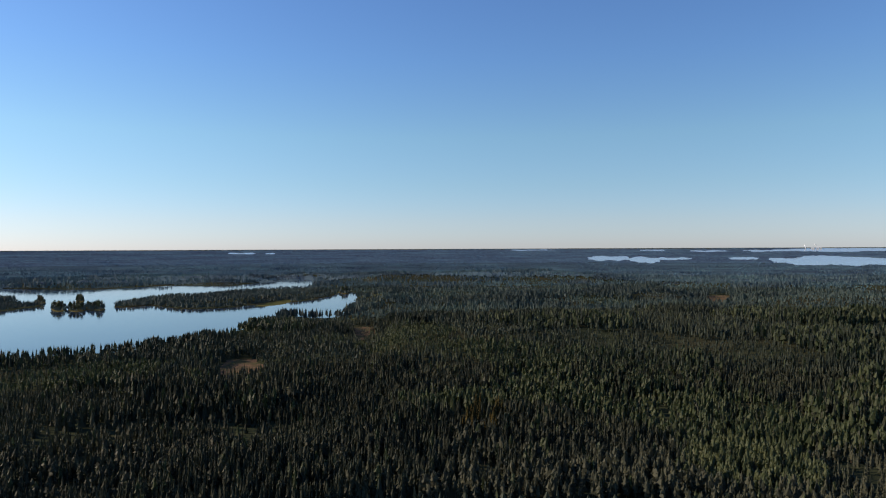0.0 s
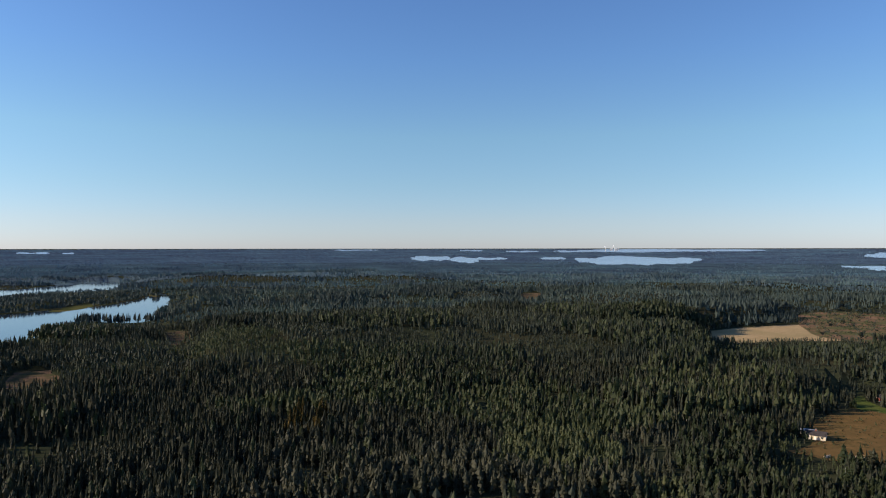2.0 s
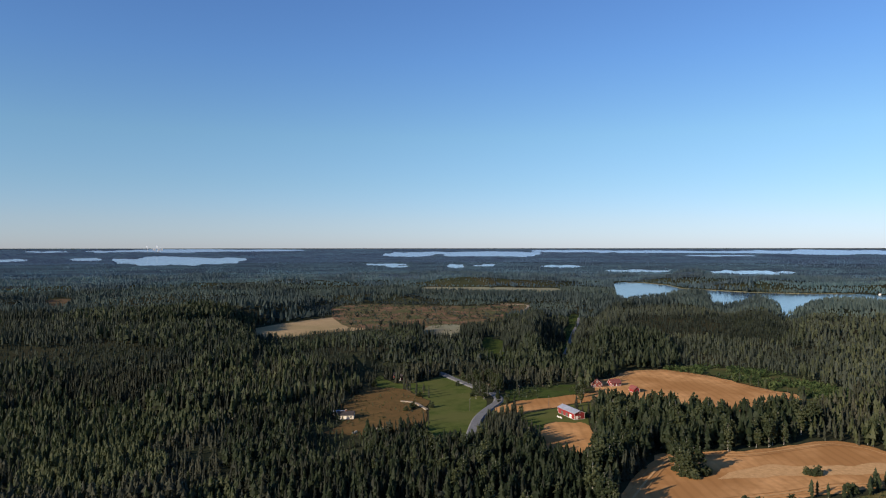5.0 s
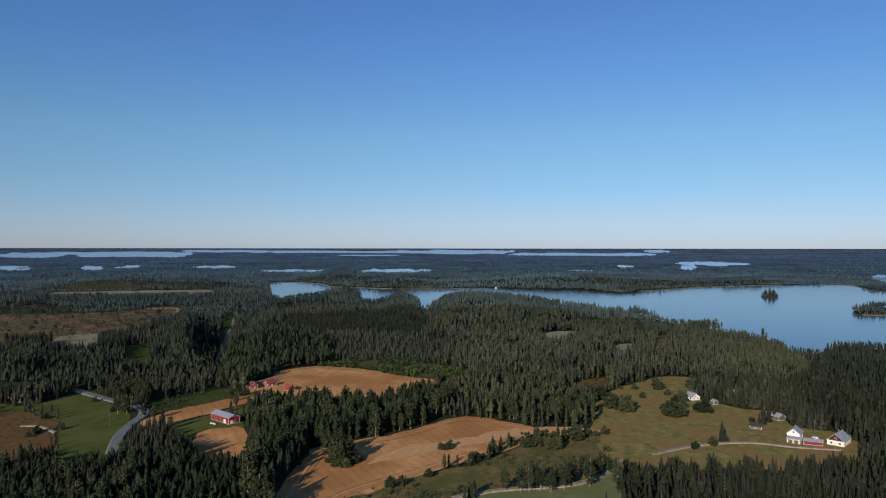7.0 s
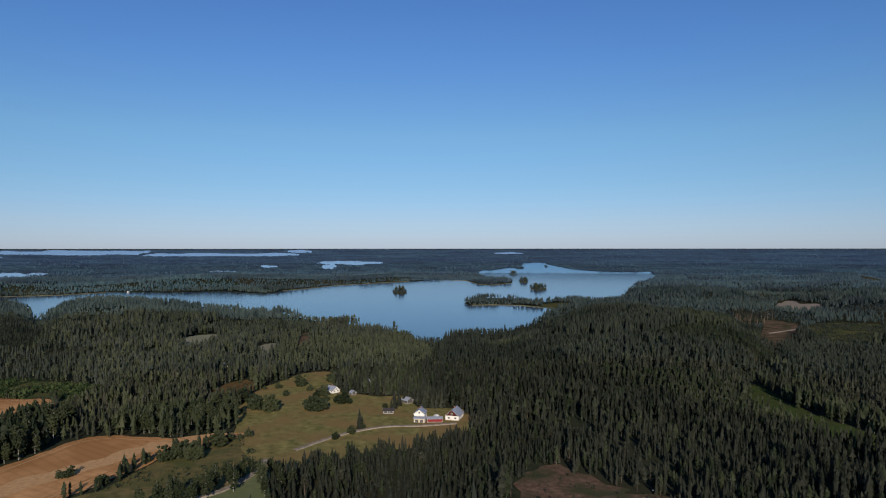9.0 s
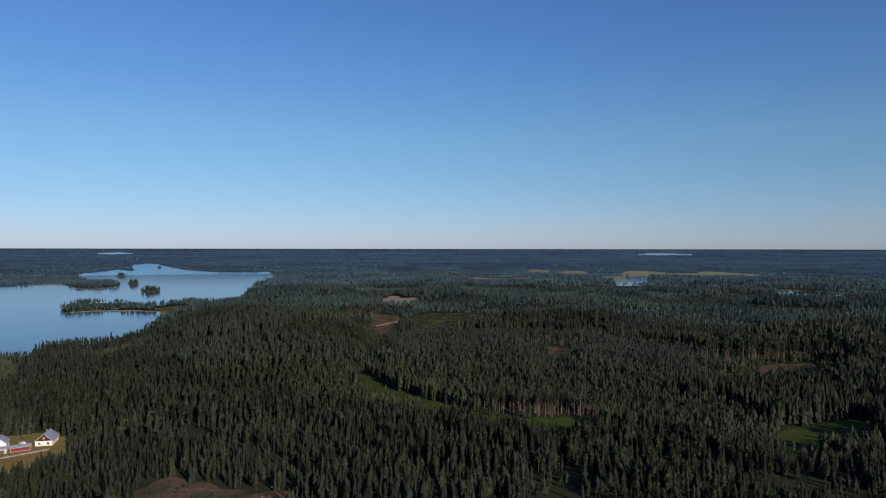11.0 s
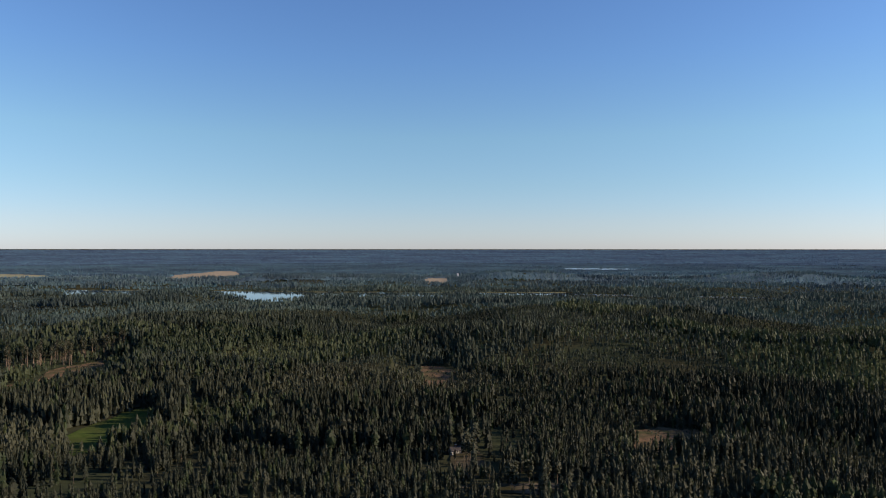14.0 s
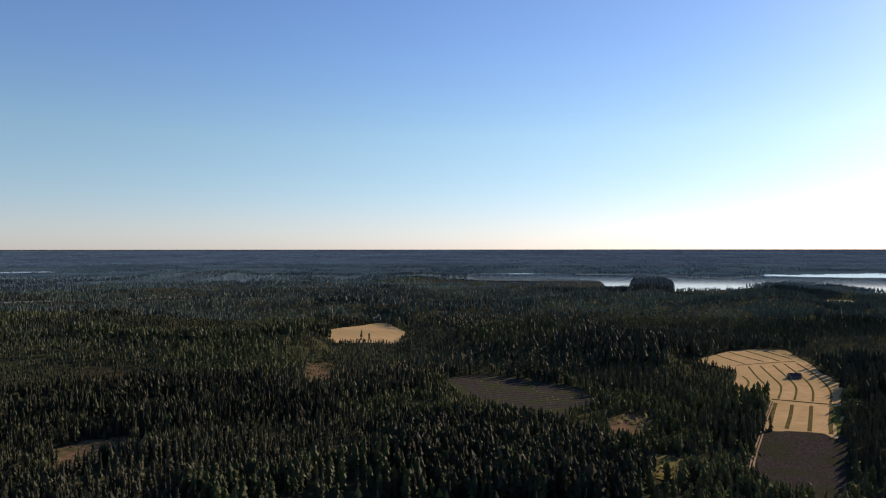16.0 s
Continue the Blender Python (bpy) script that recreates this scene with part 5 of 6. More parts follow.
def wood(points, most, shares, size, seed, group):
    """Single trees inside an outline."""
    o = rounded(points)
    rng = random.Random(seed)
    lo, hi = o.min(0), o.max(0)
    n = 4000
    x = np.array([rng.uniform(lo[0], hi[0]) for _ in range(n)])
    y = np.array([rng.uniform(lo[1], hi[1]) for _ in range(n)])
    ok = inside(x, y, o) & (is_open(x, y, 4.0) == (group == "pines in the sandy yard")) & (np.hypot(x, y) > 262)
    for a, b in list(zip(x[ok], y[ok]))[:most]:
        kind = rng.choices(("birch_tree", "spruce_tree", "pine_tree", "larch_tree", "mast_pine")[:len(shares)], shares)[0]
        label = {"birch_tree": "leafy birch with a full green crown in a farm wood", "spruce_tree": "dark pointed spruce in a dense stand", "pine_tree": "tall pine with a rounded crown and orange stem", "mast_pine": "tall pine with a long bare orange stem and small crown", "larch_tree": "browning yellowish conifer in a small stand"}[kind]
        plant(kind, float(a), float(b), size * rng.uniform(0.75, 1.2), label, "tree", group, float(height(a, b)))


wood(FARM_WOOD, 125, (0.96, 0.02, 0.02), 1.2, 1, "farm wood")
wood(NEAR_BIRCHES, 45, (0.88, 0.08, 0.04), 1.0, 2, "birches below the road")
wood(FIELD_EDGE, 14, (0.9, 0.1, 0.0), 1.3, 7, "trees at the field edge")
wood(LARCH_STAND, 26, (0, 0, 0, 1), 1.1, 8, "browning larches")
for edge, most, size, seed in ((TRUNK_EDGE, 110, 1.2, 9), (TRUNK_EDGE_NEAR, 80, 0.95, 10), (TRUNK_EDGE_WEST, 50, 1.05, 13), (TRUNK_EDGE_FAR, 60, 1.0, 14)):
    wood(edge, most, (0, 0, 0, 0, 1), size, seed, "tall pines along a logged edge")
wood(YARD_SAND, 8, (0.1, 0.1, 0.8), 1.2, 11, "pines in the sandy yard")
wood(YARD_SAND_B, 8, (0.1, 0.1, 0.8), 1.2, 12, "pines in the sandy yard")
wood(ROADSIDE, 16, (0.9, 0.1, 0.0), 0.95, 4, "trees by the road")
wood(ROADSIDE_SOUTH, 6, (0.9, 0.1, 0.0), 0.9, 6, "trees by the road")
wood(BIRCH_ROW, 48, (1.0, 0.0, 0.0), 1.0, 15, "birches behind the stubble field")
wood(SPRUCE_EDGE, 190, (0.08, 0.88, 0.04), 0.74, 3, "young spruces by the meadow")
for n, (x, y) in enumerate(BUSHES):
    plant("bush", x, y, PLANTED.uniform(2.8, 4.2) if n < 16 else PLANTED.uniform(1.1, 1.9), "rounded green willow bush in open grass", "bush", "bushes in the meadows")
for x, y in COPSE:
    plant("birch_tree", x, y, PLANTED.uniform(0.85, 1.2), "small leafy tree in a field copse", "tree", "field copse")
for x, y in BIRCHES:
    plant("birch_tree", x, y, PLANTED.uniform(0.7, 1.1), "slender birch with pale stem beside a track", "tree", "birches by the fields")
for x, y in SPRUCES:
    plant("spruce_tree", x, y, PLANTED.uniform(0.7, 1.1), "dark spruce standing near the farm buildings", "tree", "farmyard spruces")
for o in ISLANDS:
    c, far = o.mean(0), o.max(0) - o.min(0)
    n = int(min(12, max(8, far[0] * far[1] / 60)))
    for k in range(n):
        q = o[PLANTED.randrange(len(o))]
        s = PLANTED.uniform(0.0, 1.0) ** 0.6 * 0.72
        x, y = c + (q - c) * s
        plant(PLANTED.choice(("pine_tree", "birch_tree")), float(x), float(y), PLANTED.uniform(0.95, 1.4), "tree on a small lake island", "tree", "island trees", 0.6)
plant("birch_tree", -444, -129, 0.9, "yellowing birch alone in dark forest", "tree", "")


# saplings, stumps' shoots and rough grass on the cleared ground
def scrub(names, per_hectare, tall, mat, seed, label):
    rng = np.random.RandomState(seed)
    xs, ys = [], []
    for points in names:
        o = rounded(points)
        lo, hi = o.min(0), o.max(0)
        n = int((hi - lo).prod() / 1e4 * per_hectare)
        x, y = rng.uniform(lo[0], hi[0], n), rng.uniform(lo[1], hi[1], n)
        keep = inside(x, y, o) & (wander(x, y, 18, 1) > 0.35)
        xs.append(x[keep]), ys.append(y[keep])
    x, y = np.concatenate(xs), np.concatenate(ys)
    keep = np.ones(len(x), bool)
    for o in ROADS:
        keep &= ~inside(x, y, o)
    x, y = x[keep], y[keep]
    h = tall * rng.uniform(0.4, 1.3, len(x))
    sprays("saplings", leaf_clumps(rng, x, y, height(x, y), h, 9, 0.0, 0.35, 0.6), rng.rand(len(x)), mat, label)


scrub((CLEARCUT_FAR,), 22, 8.0, SPRUCE, 37, "seed trees left standing on the clear-cut")
scrub((YOUNG_NORTH,), 1500, 3.6, YOUNGNEEDLES, 38, "bright green young spruces behind a stubble field")
scrub((YOUNG_GREEN,), 900, 2.4, SPRUCE, 35, "dense young saplings in rows")
scrub((CLEARCUT_FAR, YOUNG_GREEN), 200, 2.6, BIRCH, 31, "scattered saplings on cut-over ground")
scrub((HEATH, HEATH_SMALL, ROUGH, CUT_STRIP, CLEAR_RED, STRIP_CUT, DARK_CLEAR), 220, 1.6, BIRCH, 32, "low scrub and saplings in rough meadows")
scrub((SLASH_B, SLASH_F, SLASH_G, SLASH_H, SLASH_I, SLASH_E, SLASH_J), 420, 1.8, SPRUCE, 33, "small spruce saplings on logged ground")
scrub((ROUGH, HEATH), 700, 0.9, WEEDS, 42, "brown weeds and tall grass in rough meadows")
scrub((MEADOW,), 130, 0.7, OLIVE, 43, "tussocks and thistles in the hay meadow")
scrub((ROUGH_ROAD,), 420, 3.2, BIRCH, 41, "bushes and young birches on a rough verge")
scrub((SLASH_I, CUT_STRIP, SLASH_J), 1100, 1.5, WEEDS, 44, "brown brush and slash on logged ground")
scrub((CUT_STRIP, SLASH_I), 260, 2.8, BIRCH, 45, "young birches growing up on logged ground")
scrub((CUTOVER,), 300, 1.0, BIRCH, 40, "grass tufts and shoots between dark furrows")
scrub((ROUGH,), 420, 2.0, BIRCH, 39, "dense low scrub below the stubble field")
scrub((ROUGH, HEATH_SMALL), 130, 2.4, BIRCH, 36, "willow scrub and tall weeds in rough grass")
scrub((PASTURE, MEADOW, ROUGH_ROAD), 60, 0.6, BIRCH, 34, "weed tufts in the meadow grass")


# buildings
def gable_walls(l, w, h, top, t=0.2):
    """Walls of a gabled house, closed below the roof."""
    bm = bmesh.new()
    a = [bm.verts.new((s * l / 2, y, z)) for s in (-1, 1) for y, z in ((-w / 2, 0), (w / 2, 0), (w / 2, h), (0, h + top), (-w / 2, h))]
    bm.faces.new(a[:5][::-1])
    bm.faces.new(a[5:])
    for k in range(5):
        j = (k + 1) % 5
        bm.faces.new((a[k], a[j], a[5 + j], a[5 + k]))
    bmesh.ops.recalc_face_normals(bm, faces=bm.faces[:])
    return bm


def roof_slope(l, w, h, top, side, over=0.5, thick=0.16):
    bm = bmesh.new()
    s = top / (w / 2)
    rows = []
    for y in (0.0, side * (w / 2 + over)):
        z = h + top - s * abs(y) + 0.06
        rows.append([(x, y, z + d) for x in (-l / 2 - over, l / 2 + over) for d in (0, thick)])
    v = [bm.verts.new(p) for r in rows for p in r]
    for f in ((1, 3, 7, 5), (0, 4, 6, 2), (0, 1, 5, 4), (2, 6, 7, 3), (4, 5, 7, 6), (0, 2, 3, 1)):
        bm.faces.new([v[i] for i in f])
    bmesh.ops.recalc_face_normals(bm, faces=bm.faces[:])
    return bm


def window(parent, x, y, z, wide, tall, along, frame_mat):
    """A window in a wall: along 'x' or 'y' says which way the wall runs."""
    t = 0.07
    sy = 1 if (y if along == "x" else x) > 0 else -1
    bm = bmesh.new()
    for u0, u1, z0, z1 in ((-wide / 2 - 0.1, -wide / 2, z, z + tall), (wide / 2, wide / 2 + 0.1, z, z + tall), (-wide / 2 - 0.1, wide / 2 + 0.1, z - 0.1, z), (-wide / 2 - 0.1, wide / 2 + 0.1, z + tall, z + tall + 0.1), (-0.03, 0.03, z, z + tall)):
        if along == "x":
            block(bm, x + u0, x + u1, *sorted((y, y + sy * t)), z0, z1)
        else:
            block(bm, *sorted((x, x + sy * t)), y + u0, y + u1, z0, z1)
    fr = part("window_frame", bm, frame_mat, parent)
    if along == "x":
        pane = box(x - wide / 2, x + wide / 2, *sorted((y + sy * 0.01, y + sy * 0.03)), z, z + tall, 0)
    else:
        pane = box(*sorted((x + sy * 0.01, x + sy * 0.03)), y - wide / 2, y + wide / 2, z, z + tall, 0)
    part("pane", pane, WINDOW, fr, "dark glass pane")


def house(name, x, y, heading, l, w, h, top, wall, roof, label, category, trim=WHITEPAINT, windows=3, doors=1, chimney=True, gable_window=True, foot=True, z=0.1):
    root = new(name)
    root.matrix_basis = pose(x, y, z + float(height(x, y)), 0, 0, heading)
    part("wall", gable_walls(l, w, h, top), wall, root)
    if foot:
        part("footing", box(-l / 2 - 0.05, l / 2 + 0.05, -w / 2 - 0.05, w / 2 + 0.05, -0.3, 0.35), STONE, root, "pale stone footing")
    for side in (-1, 1):
        part("roof", roof_slope(l, w, h, top, side), roof, root)
    for sx in (-1, 1):
        for sy in (-1, 1):
            part("corner_board", box(*sorted((sx * (l / 2 - 0.12), sx * (l / 2 + 0.04))), *sorted((sy * (w / 2 - 0.12), sy * (w / 2 + 0.04))), 0, h - 0.02), trim, root)
        for sy in (-1, 1):
            bm = bmesh.new()
            v = [bm.verts.new(p) for p in ((sx * (l / 2 + 0.5), 0, h + top - 0.12), (sx * (l / 2 + 0.5), sy * (w / 2 + 0.5), h - top / w - 0.12), (sx * (l / 2 + 0.5), sy * (w / 2 + 0.5), h - top / w + 0.1), (sx * (l / 2 + 0.5), 0, h + top + 0.1))]
            f = bm.faces.new(v)
            bmesh.ops.solidify(bm, geom=[f], thickness=0.06)
            part("bargeboard", bm, trim, root)
    for sy in (-1, 1):
        for k in range(windows):
            u = -l / 2 + (k + 0.5) * l / windows
            if doors and sy < 0 and k == windows // 2:
                d = part("door", box(u - 0.5, u + 0.5, -w / 2 - 0.07, -w / 2 + 0.02, 0.1, 2.15), trim, root)
                part("door_handle", box(u + 0.35, u + 0.4, -w / 2 - 0.13, -w / 2 - 0.07, 1.0, 1.12, 0), GREYWOOD, d)
                continue
            window(root, u, sy * w / 2, 1.0, 1.1, 1.2, "x", trim)
            if h > 4.2:
                window(root, u, sy * w / 2, 3.6, 1.0, 1.1, "x", trim)
    for sx in (-1, 1):
        if windows:
            for dy in (-w / 4, w / 4):
                window(root, sx * l / 2, dy, 1.0, 1.1, 1.2, "y", trim)
        if gable_window:
            window(root, sx * l / 2, 0, h + 0.15, 0.9, min(1.1, top * 0.4), "y", trim)
    if chimney:
        c = part("chimney", box(-0.4, 0.4, -0.35, 0.35, h + top - 0.7, h + top + 1.0), BRICK, root, "red brick chimney")
        part("chimney_cap", box(-0.47, 0.47, -0.42, 0.42, h + top + 1.0, h + top + 1.12), STONE, c)
    return tagged(root, label, category, "", "")


def along(a, b):
    return math.degrees(math.atan2(b[1] - a[1], b[0] - a[0]))


# red barn: long wall towards the camera
barn = house("barn", 424.5, 237.5, along((427, 250), (416, 231)), 22, 8, 4.2, 1.6, REDPAINT, ROOFTIN, "long red wooden barn with white corners and pale sheet roof", "barn", windows=0, doors=0, chimney=False)
for u in (-5, 1, 6):
    d = part("barn_door", box(u - 1.3, u + 1.3, -4.09, -3.98, 0.3, 2.7), WHITEPAINT if u == 6 else GREYWOOD, barn)
    part("crossbar", box(u - 1.2, u + 1.2, -4.14, -4.09, 1.4, 1.55, 0), GREYWOOD, d)
    d = part("barn_door", box(u - 1.3, u + 1.3, 3.98, 4.09, 0.3, 2.7), GREYWOOD, barn)
window(barn, 11, 0, 1.0, 1.2, 1.2, "y", WHITEPAINT)
part("gable_door", box(10.98, 11.08, -3.0, -1.2, 0.3, 2.4), WHITEPAINT, barn)
for k in range(4):
    bm = tube(bmesh.new(), [(0, 0, 0, 0.5), (0, 0, 0.95, 0.5)], 12)
    bmesh.ops.bevel(bm, geom=bm.edges[:], offset=0.12, segments=2, affect="EDGES")
    b = part("silage_bale", bm, WHITEPAINT)
    b.matrix_basis = pose(413.0 + k * 0.62 + (k % 2) * 0.3, 238.5 + k * 1.35, 0.3, 0, 0, k * 40)
    tagged(b, "white wrapped silage bale beside the red barn", "bale", "bales by the barn")

# farm by the meadow
farm = house("farmhouse", 450.5, -143.5, along((442, -143), (456, -152)), 13, 9, 3.2, 3.8, WHITEPAINT, ROOFTIN, "white farmhouse with red-brown gable boarding and grey sheet roof", "house", windows=3, gable_window=False)
for sx in (-1, 1):
    bm = bmesh.new()
    f = bm.faces.new([bm.verts.new((sx * 6.56, y, z)) for y, z in ((-4.45, 3.1), (4.45, 3.1), (0, 6.9))])
    bmesh.ops.solidify(bm, geom=[f], thickness=0.05)
    part("gable_boarding", bm, BROWNRED, farm, "red-brown boarding on the gable")
    window(farm, sx * 6.6, 0, 4.0, 0.9, 1.1, "y", WHITEPAINT)
house("white_house", 456, -121, along((446, -122), (457, -127)), 9, 7, 4.4, 2.7, WHITEPAINT, ROOFTIN, "two-storey white wooden house with pale sheet roof", "house", windows=3)
garage = house("garage", 447.5, -118.5, along((449, -116), (446, -122)), 7, 5, 2.8, 0.8, CREAM, ROOFTIN, "cream garage annex with two dark doors", "garage", windows=0, doors=0, chimney=False, gable_window=False)
for u in (-1.7, 1.5):
    d = part("garage_door", box(u - 1.1, u + 1.1, -2.6, -2.48, 0.2, 2.1), GREYWOOD, garage)
    part("handle", box(u - 0.15, u + 0.15, -2.66, -2.6, 1.0, 1.06, 0), STEEL, d)
house("red_shed", 445.5, -128, along((444, -123), (442, -133)), 10, 4.5, 2.4, 0.9, REDPAINT, ROOFTIN, "low red shed with pale sheet roof joining the houses", "shed", windows=0, doors=1, chimney=False, gable_window=False)
house("grey_shed", 506, -124, 30, 6.5, 5.5, 2.5, 1.8, GREYWOOD, ROOFTIN, "weathered grey shed with sheet roof behind the farm", "shed", windows=0, doors=1, chimney=False, gable_window=False)
house("low_cabin", 478, -104, 70, 7, 4, 2.2, 1.2, GREYWOOD, DARKROOF, "low brown log cabin beside trees", "cabin", windows=1, doors=0, chimney=False, gable_window=False)
# cottages further up the meadow
house("cottage", 560, -76, along((562, -71), (549, -79)), 9, 7, 2.6, 2.6, WHITEPAINT, ROOFTIN, "white cottage with pale sheet roof among bushes", "cottage")
house("small_shed", 546, -90, 20, 4, 3.5, 2.2, 1.4, GREYWOOD, ROOFTIN, "small grey shed with pale roof near the cottage", "shed", windows=0, chimney=False, gable_window=False)
house("long_shed", 590, -107, along((596, -98), (588, -113)), 13, 5, 2.4, 1.2, GREYWOOD, ROOFTIN, "long grey shed at the edge of the spruces", "shed", windows=0, chimney=False, gable_window=False)
house("forest_house", 702, -7, along((700, -10), (697, 4)), 12, 8, 3.5, 2.5, CREAM, DARKROOF, "beige house in a forest opening", "house")
house("forest_shed", 710, 6, 80, 8, 5, 2.6, 1.4, CREAM, ROOFTIN, "small pale outbuilding in a forest opening", "shed", windows=0, chimney=False, gable_window=False)
# cottages by the pasture
house("summer_cottage", 322, 352, along((314, 353), (321, 345)), 11, 7, 2.8, 1.9, CREAM, DARKROOF, "cream cottage with dark felt roof", "cottage")
house("lean_to", 326, 363, along((314, 353), (321, 345)), 9, 4.5, 2.3, 0.5, GREYWOOD, ROOFTIN, "low open shed with pale roof behind the cottage", "shed", windows=0, doors=0, chimney=False, gable_window=False)
house("log_barn", 448, 421, along((446, 428), (443, 413)), 13, 6.5, 2.8, 1.8, BROWNRED, DARKROOF, "dark red log barn at the top of the pasture", "barn", windows=0, doors=1, chimney=False, gable_window=False)
# red-roofed farm in the trees
house("red_roofed_house", 530, 273, 35, 12, 8, 3.4, 3.0, BROWNRED, REDROOF, "dark red farmhouse with red tiled roof among trees", "house")
house("red_cottage", 541, 262, -30, 9, 6.5, 2.8, 2.6, REDPAINT, REDROOF, "red cottage with red roof beside the stubble field", "cottage")
house("red_granary", 527, 238, 60, 7, 5, 2.8, 2.2, REDPAINT, REDROOF, "small red granary under trees", "shed", windows=0, chimney=False, gable_window=False)
# cabin hidden in the birches
house("hidden_cabin", 246, 246, -40, 8, 6, 2.6, 1.8, WHITEPAINT, DARKROOF, "white cabin with dark roof hidden in birches", "cabin")
# hay barn in the strip field
house("hay_barn", -687, -90, along((-682, -93), (-687, -86)), 9.5, 7, 3.2, 1.8, GREYWOOD, DARKROOF, "dark weathered hay barn alone in the barley", "barn", windows=0, chimney=False, gable_window=False, foot=False)
# far farm beyond the small barley field
for x, y, a in ((-832, -730, 20), (-858, -726, 60), (-872, -722, -10)):
    house("far_farmhouse", x, y, a, 12, 8, 3.2, 2.6, CREAM, ROOFTIN, "distant pale farm building at a field edge", "house", windows=2)
# yard among the pines
house("yard_cabin", -84, -384, 15, 7, 5, 2.4, 1.4, GREYWOOD, DARKROOF, "grey cabin at a sandy forest yard", "cabin", windows=1)


house("boathouse", 2005, 266, 80, 5, 4, 2.2, 1.4, WHITEPAINT, ROOFTIN, "small white boathouse on the far lake shore", "boathouse", windows=0, chimney=False, gable_window=False)


def boulder(x, y, size, seed):
    rng = random.Random(seed)
    bm = bmesh.new()
    bmesh.ops.create_icosphere(bm, subdivisions=2, radius=size)
    for v in bm.verts:
        v.co = Vector((v.co.x * 1.2, v.co.y, v.co.z * 0.7)) * rng.uniform(0.8, 1.15)
    b = part("boulder", bm, STONE)
    b.matrix_basis = pose(x, y, size * 0.3, 0, 0, rng.uniform(0, 360))
    return tagged(b, "pale granite boulder on reddish cleared ground", "boulder", "boulders in the clearing")


def log_pile(x, y, heading, seed):
    rng = random.Random(seed)
    root = new("log_pile")
    root.matrix_basis = pose(x, y, 0.3, 0, 0, heading)
    for k in range(9):
        row, col = divmod(k, 4)
        r = rng.uniform(0.16, 0.22)
        lg = part("log", tube(bmesh.new(), [(0, 0, -2.6, r), (0, 0, 2.6, r * 0.9)], 8), CREAM, root)
        lg.matrix_basis = pose(rng.uniform(-0.2, 0.2), col * 0.42 + row * 0.2, 0.2 + row * 0.36, 0, 90, 0)
    return tagged(root, "pile of pale peeled logs in rough grass", "log pile", "log piles")


for n, (x, y) in enumerate(((289, -191), (280, -180), (274, -179), (266, -181), (275, -174))):
    boulder(x, y, 0.45 + 0.1 * n, n)
log_pile(299, 318, 20, 1)
log_pile(315, 313, -15, 2)


def car(x, y, heading, paint, label):
    root = new("car")
    root.matrix_basis = pose(x, y, 0.15, 0, 0, heading)
    bm = bmesh.new()
    outline = ((-2.1, 0.35), (2.1, 0.35), (2.15, 0.75), (1.2, 0.9), (0.6, 1.42), (-1.2, 1.45), (-1.9, 0.95), (-2.15, 0.85))
    rows = [[bm.verts.new((px, s * (0.84 if pz < 1 else 0.68), pz)) for px, pz in outline] for s in (-1, 1)]
    n = len(outline)
    for k in range(n):
        bm.faces.new((rows[0][k], rows[0][(k + 1) % n], rows[1][(k + 1) % n], rows[1][k]))
    bm.faces.new(rows[0][::-1])
    bm.faces.new(rows[1])
    bmesh.ops.recalc_face_normals(bm, faces=bm.faces[:])
    part("body", bm, paint, root)
    for s in (-1, 1):
        part("side_window", box(-1.1, 0.5, *sorted((s * 0.74, s * 0.79)), 0.95, 1.35, 0), WINDOW, root)
        for px in (-1.3, 1.35):
            wh = part("wheel", tube(bmesh.new(), [(0, 0, -0.1, 0.32), (0, 0, 0.1, 0.32)], 12), RUBBER, root)
            wh.matrix_basis = pose(px, s * 0.8, 0.32, 90, 0, 0)
    return tagged(root, label, "car")


car(459, -133, 20, CARWHITE, "white car parked between the farm buildings")


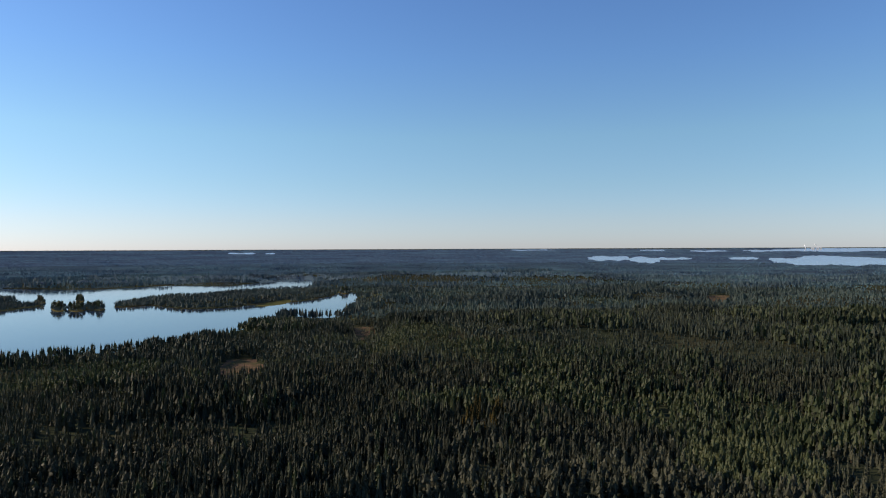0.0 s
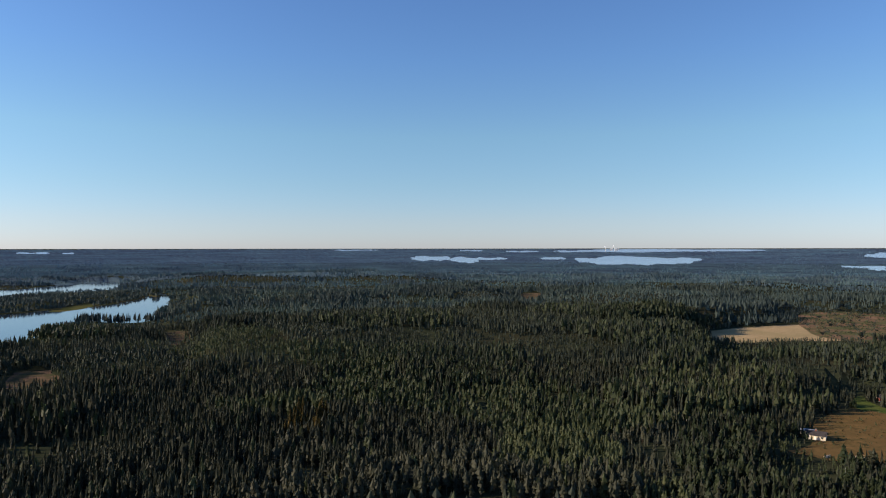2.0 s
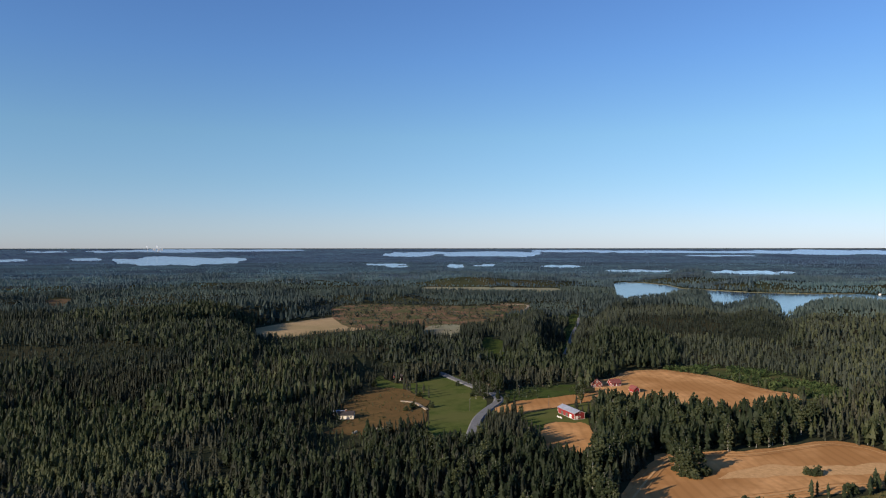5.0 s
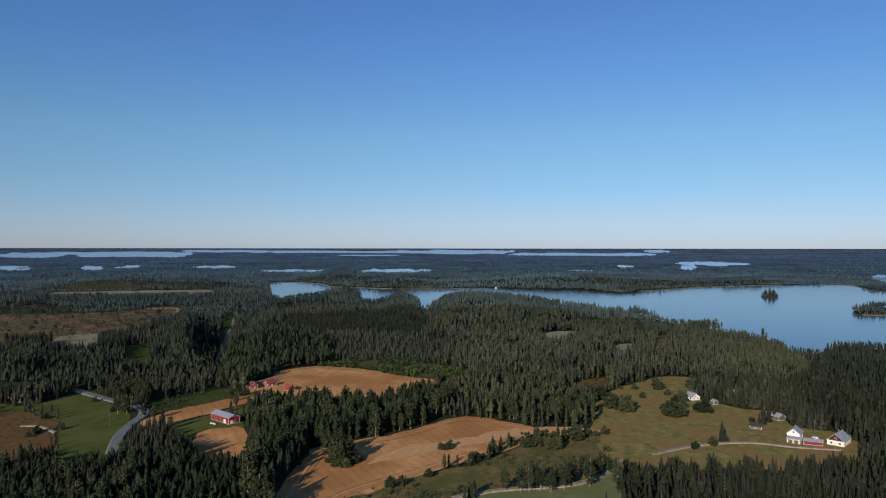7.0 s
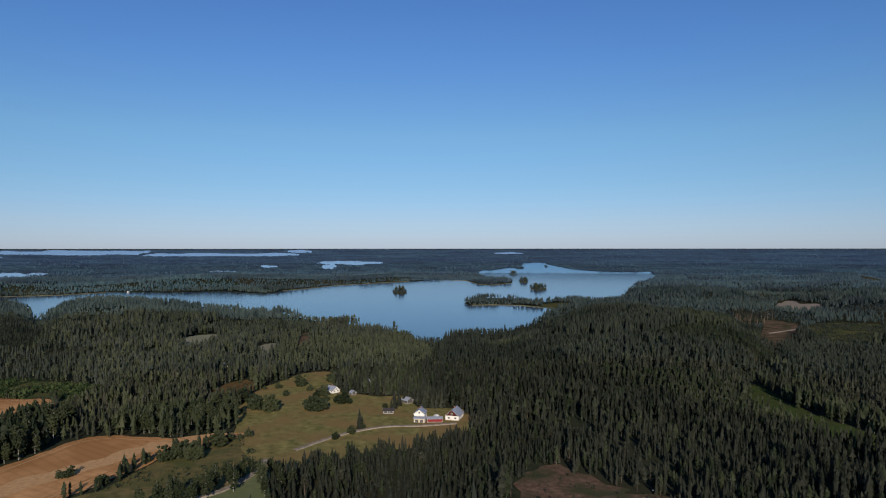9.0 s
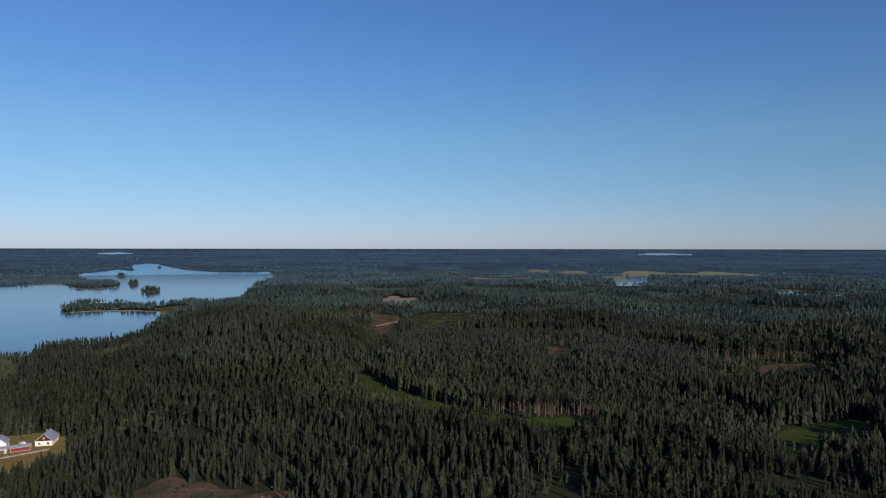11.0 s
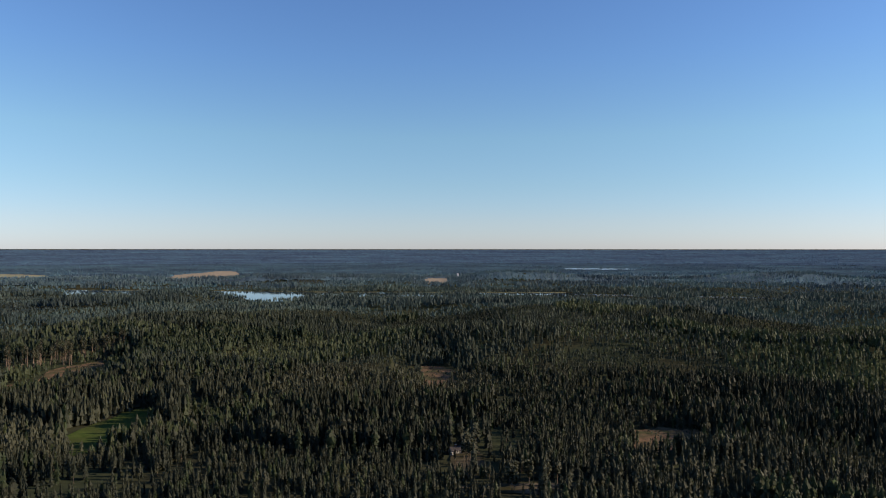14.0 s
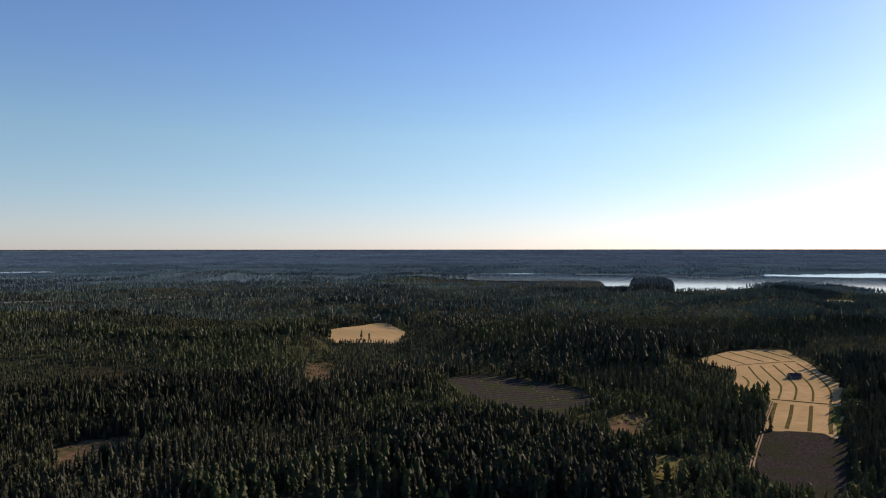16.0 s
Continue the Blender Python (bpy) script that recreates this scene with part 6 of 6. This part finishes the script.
def power_pole(x, y, tall):
    root = new("power_pole")
    root.matrix_basis = pose(x, y, float(height(x, y)), 0, 0, 25)
    part("pole", tube(bmesh.new(), [(0, 0, 0, 0.16), (0, 0, tall, 0.11)], 8), GREYWOOD, root)
    bar = part("crossarm", box(-1.0, 1.0, -0.06, 0.06, tall - 0.9, tall - 0.75), GREYWOOD, root)
    for u in (-0.85, 0, 0.85):
        part("insulator", tube(bmesh.new(), [(u, 0, tall - 0.75, 0.05), (u, 0, tall - 0.55, 0.07)], 6), STEEL, bar)
    return tagged(root, "grey wooden power pole with one crossarm", "power pole", "power poles")


for x, y, tall in ((470, -136, 9), (436, 262, 9), (455, 300, 9), (392, 300, 9), (994, 726, 12), (1039, 779, 12)):
    power_pole(x, y, tall)


# mill chimneys on the horizon
def mill():
    root = new("pulp_mill")
    root.matrix_basis = pose(2300, 4310, float(height(2300, 4310)), 0, 0, -28) @ Matrix.Scale(0.5, 4)
    for u, tall, r in ((-110, 26, 4), (-20, 24, 3), (10, 30, 3.5), (40, 22, 3)):
        part("mill_chimney", tube(bmesh.new(), [(u, 0, 0, r), (u, 0, tall, r * 0.7)], 10), STEEL, root)
    for u, w, tall in ((-30, 40, 14), (25, 30, 17), (60, 20, 12)):
        part("mill_hall", box(u - w / 2, u + w / 2, -15, 15, 0, tall, 0.3), STEEL, root)
    rng = random.Random(8)
    for u, base, n, lean in ((-110, 27, 7, -0.5), (10, 31, 9, -0.6)):
        bm = bmesh.new()
        for k in range(n):
            q = Matrix.Translation((u + lean * k * 3 + rng.uniform(-1, 1), rng.uniform(-2, 2), base + k * 2.4)) @ Matrix.Diagonal((3.2 + k * 0.5, 3, 2.4 + k * 0.2, 1))
            bmesh.ops.create_icosphere(bm, subdivisions=2, radius=1, matrix=q)
        for v in bm.verts:
            v.co += Vector((rng.uniform(-0.5, 0.5), rng.uniform(-0.5, 0.5), rng.uniform(-0.5, 0.5)))
        part("steam_plume", bm, STEAM, root, "white steam drifting from a chimney")
    return tagged(root, "white pulp mill with chimneys and steam on the horizon", "factory")


mill()
bm = tube(bmesh.new(), [(0, 0, 0, 5), (0, 0, 26, 5), (0, 0, 29, 1)], 14)
silo = part("silo", bm, STEEL)
silo.matrix_basis = pose(-607, -2738, float(height(-607, -2738)), 0, 0, 0) @ Matrix.Scale(0.62, 4)
tagged(silo, "white silo tower rising over far forest", "silo")
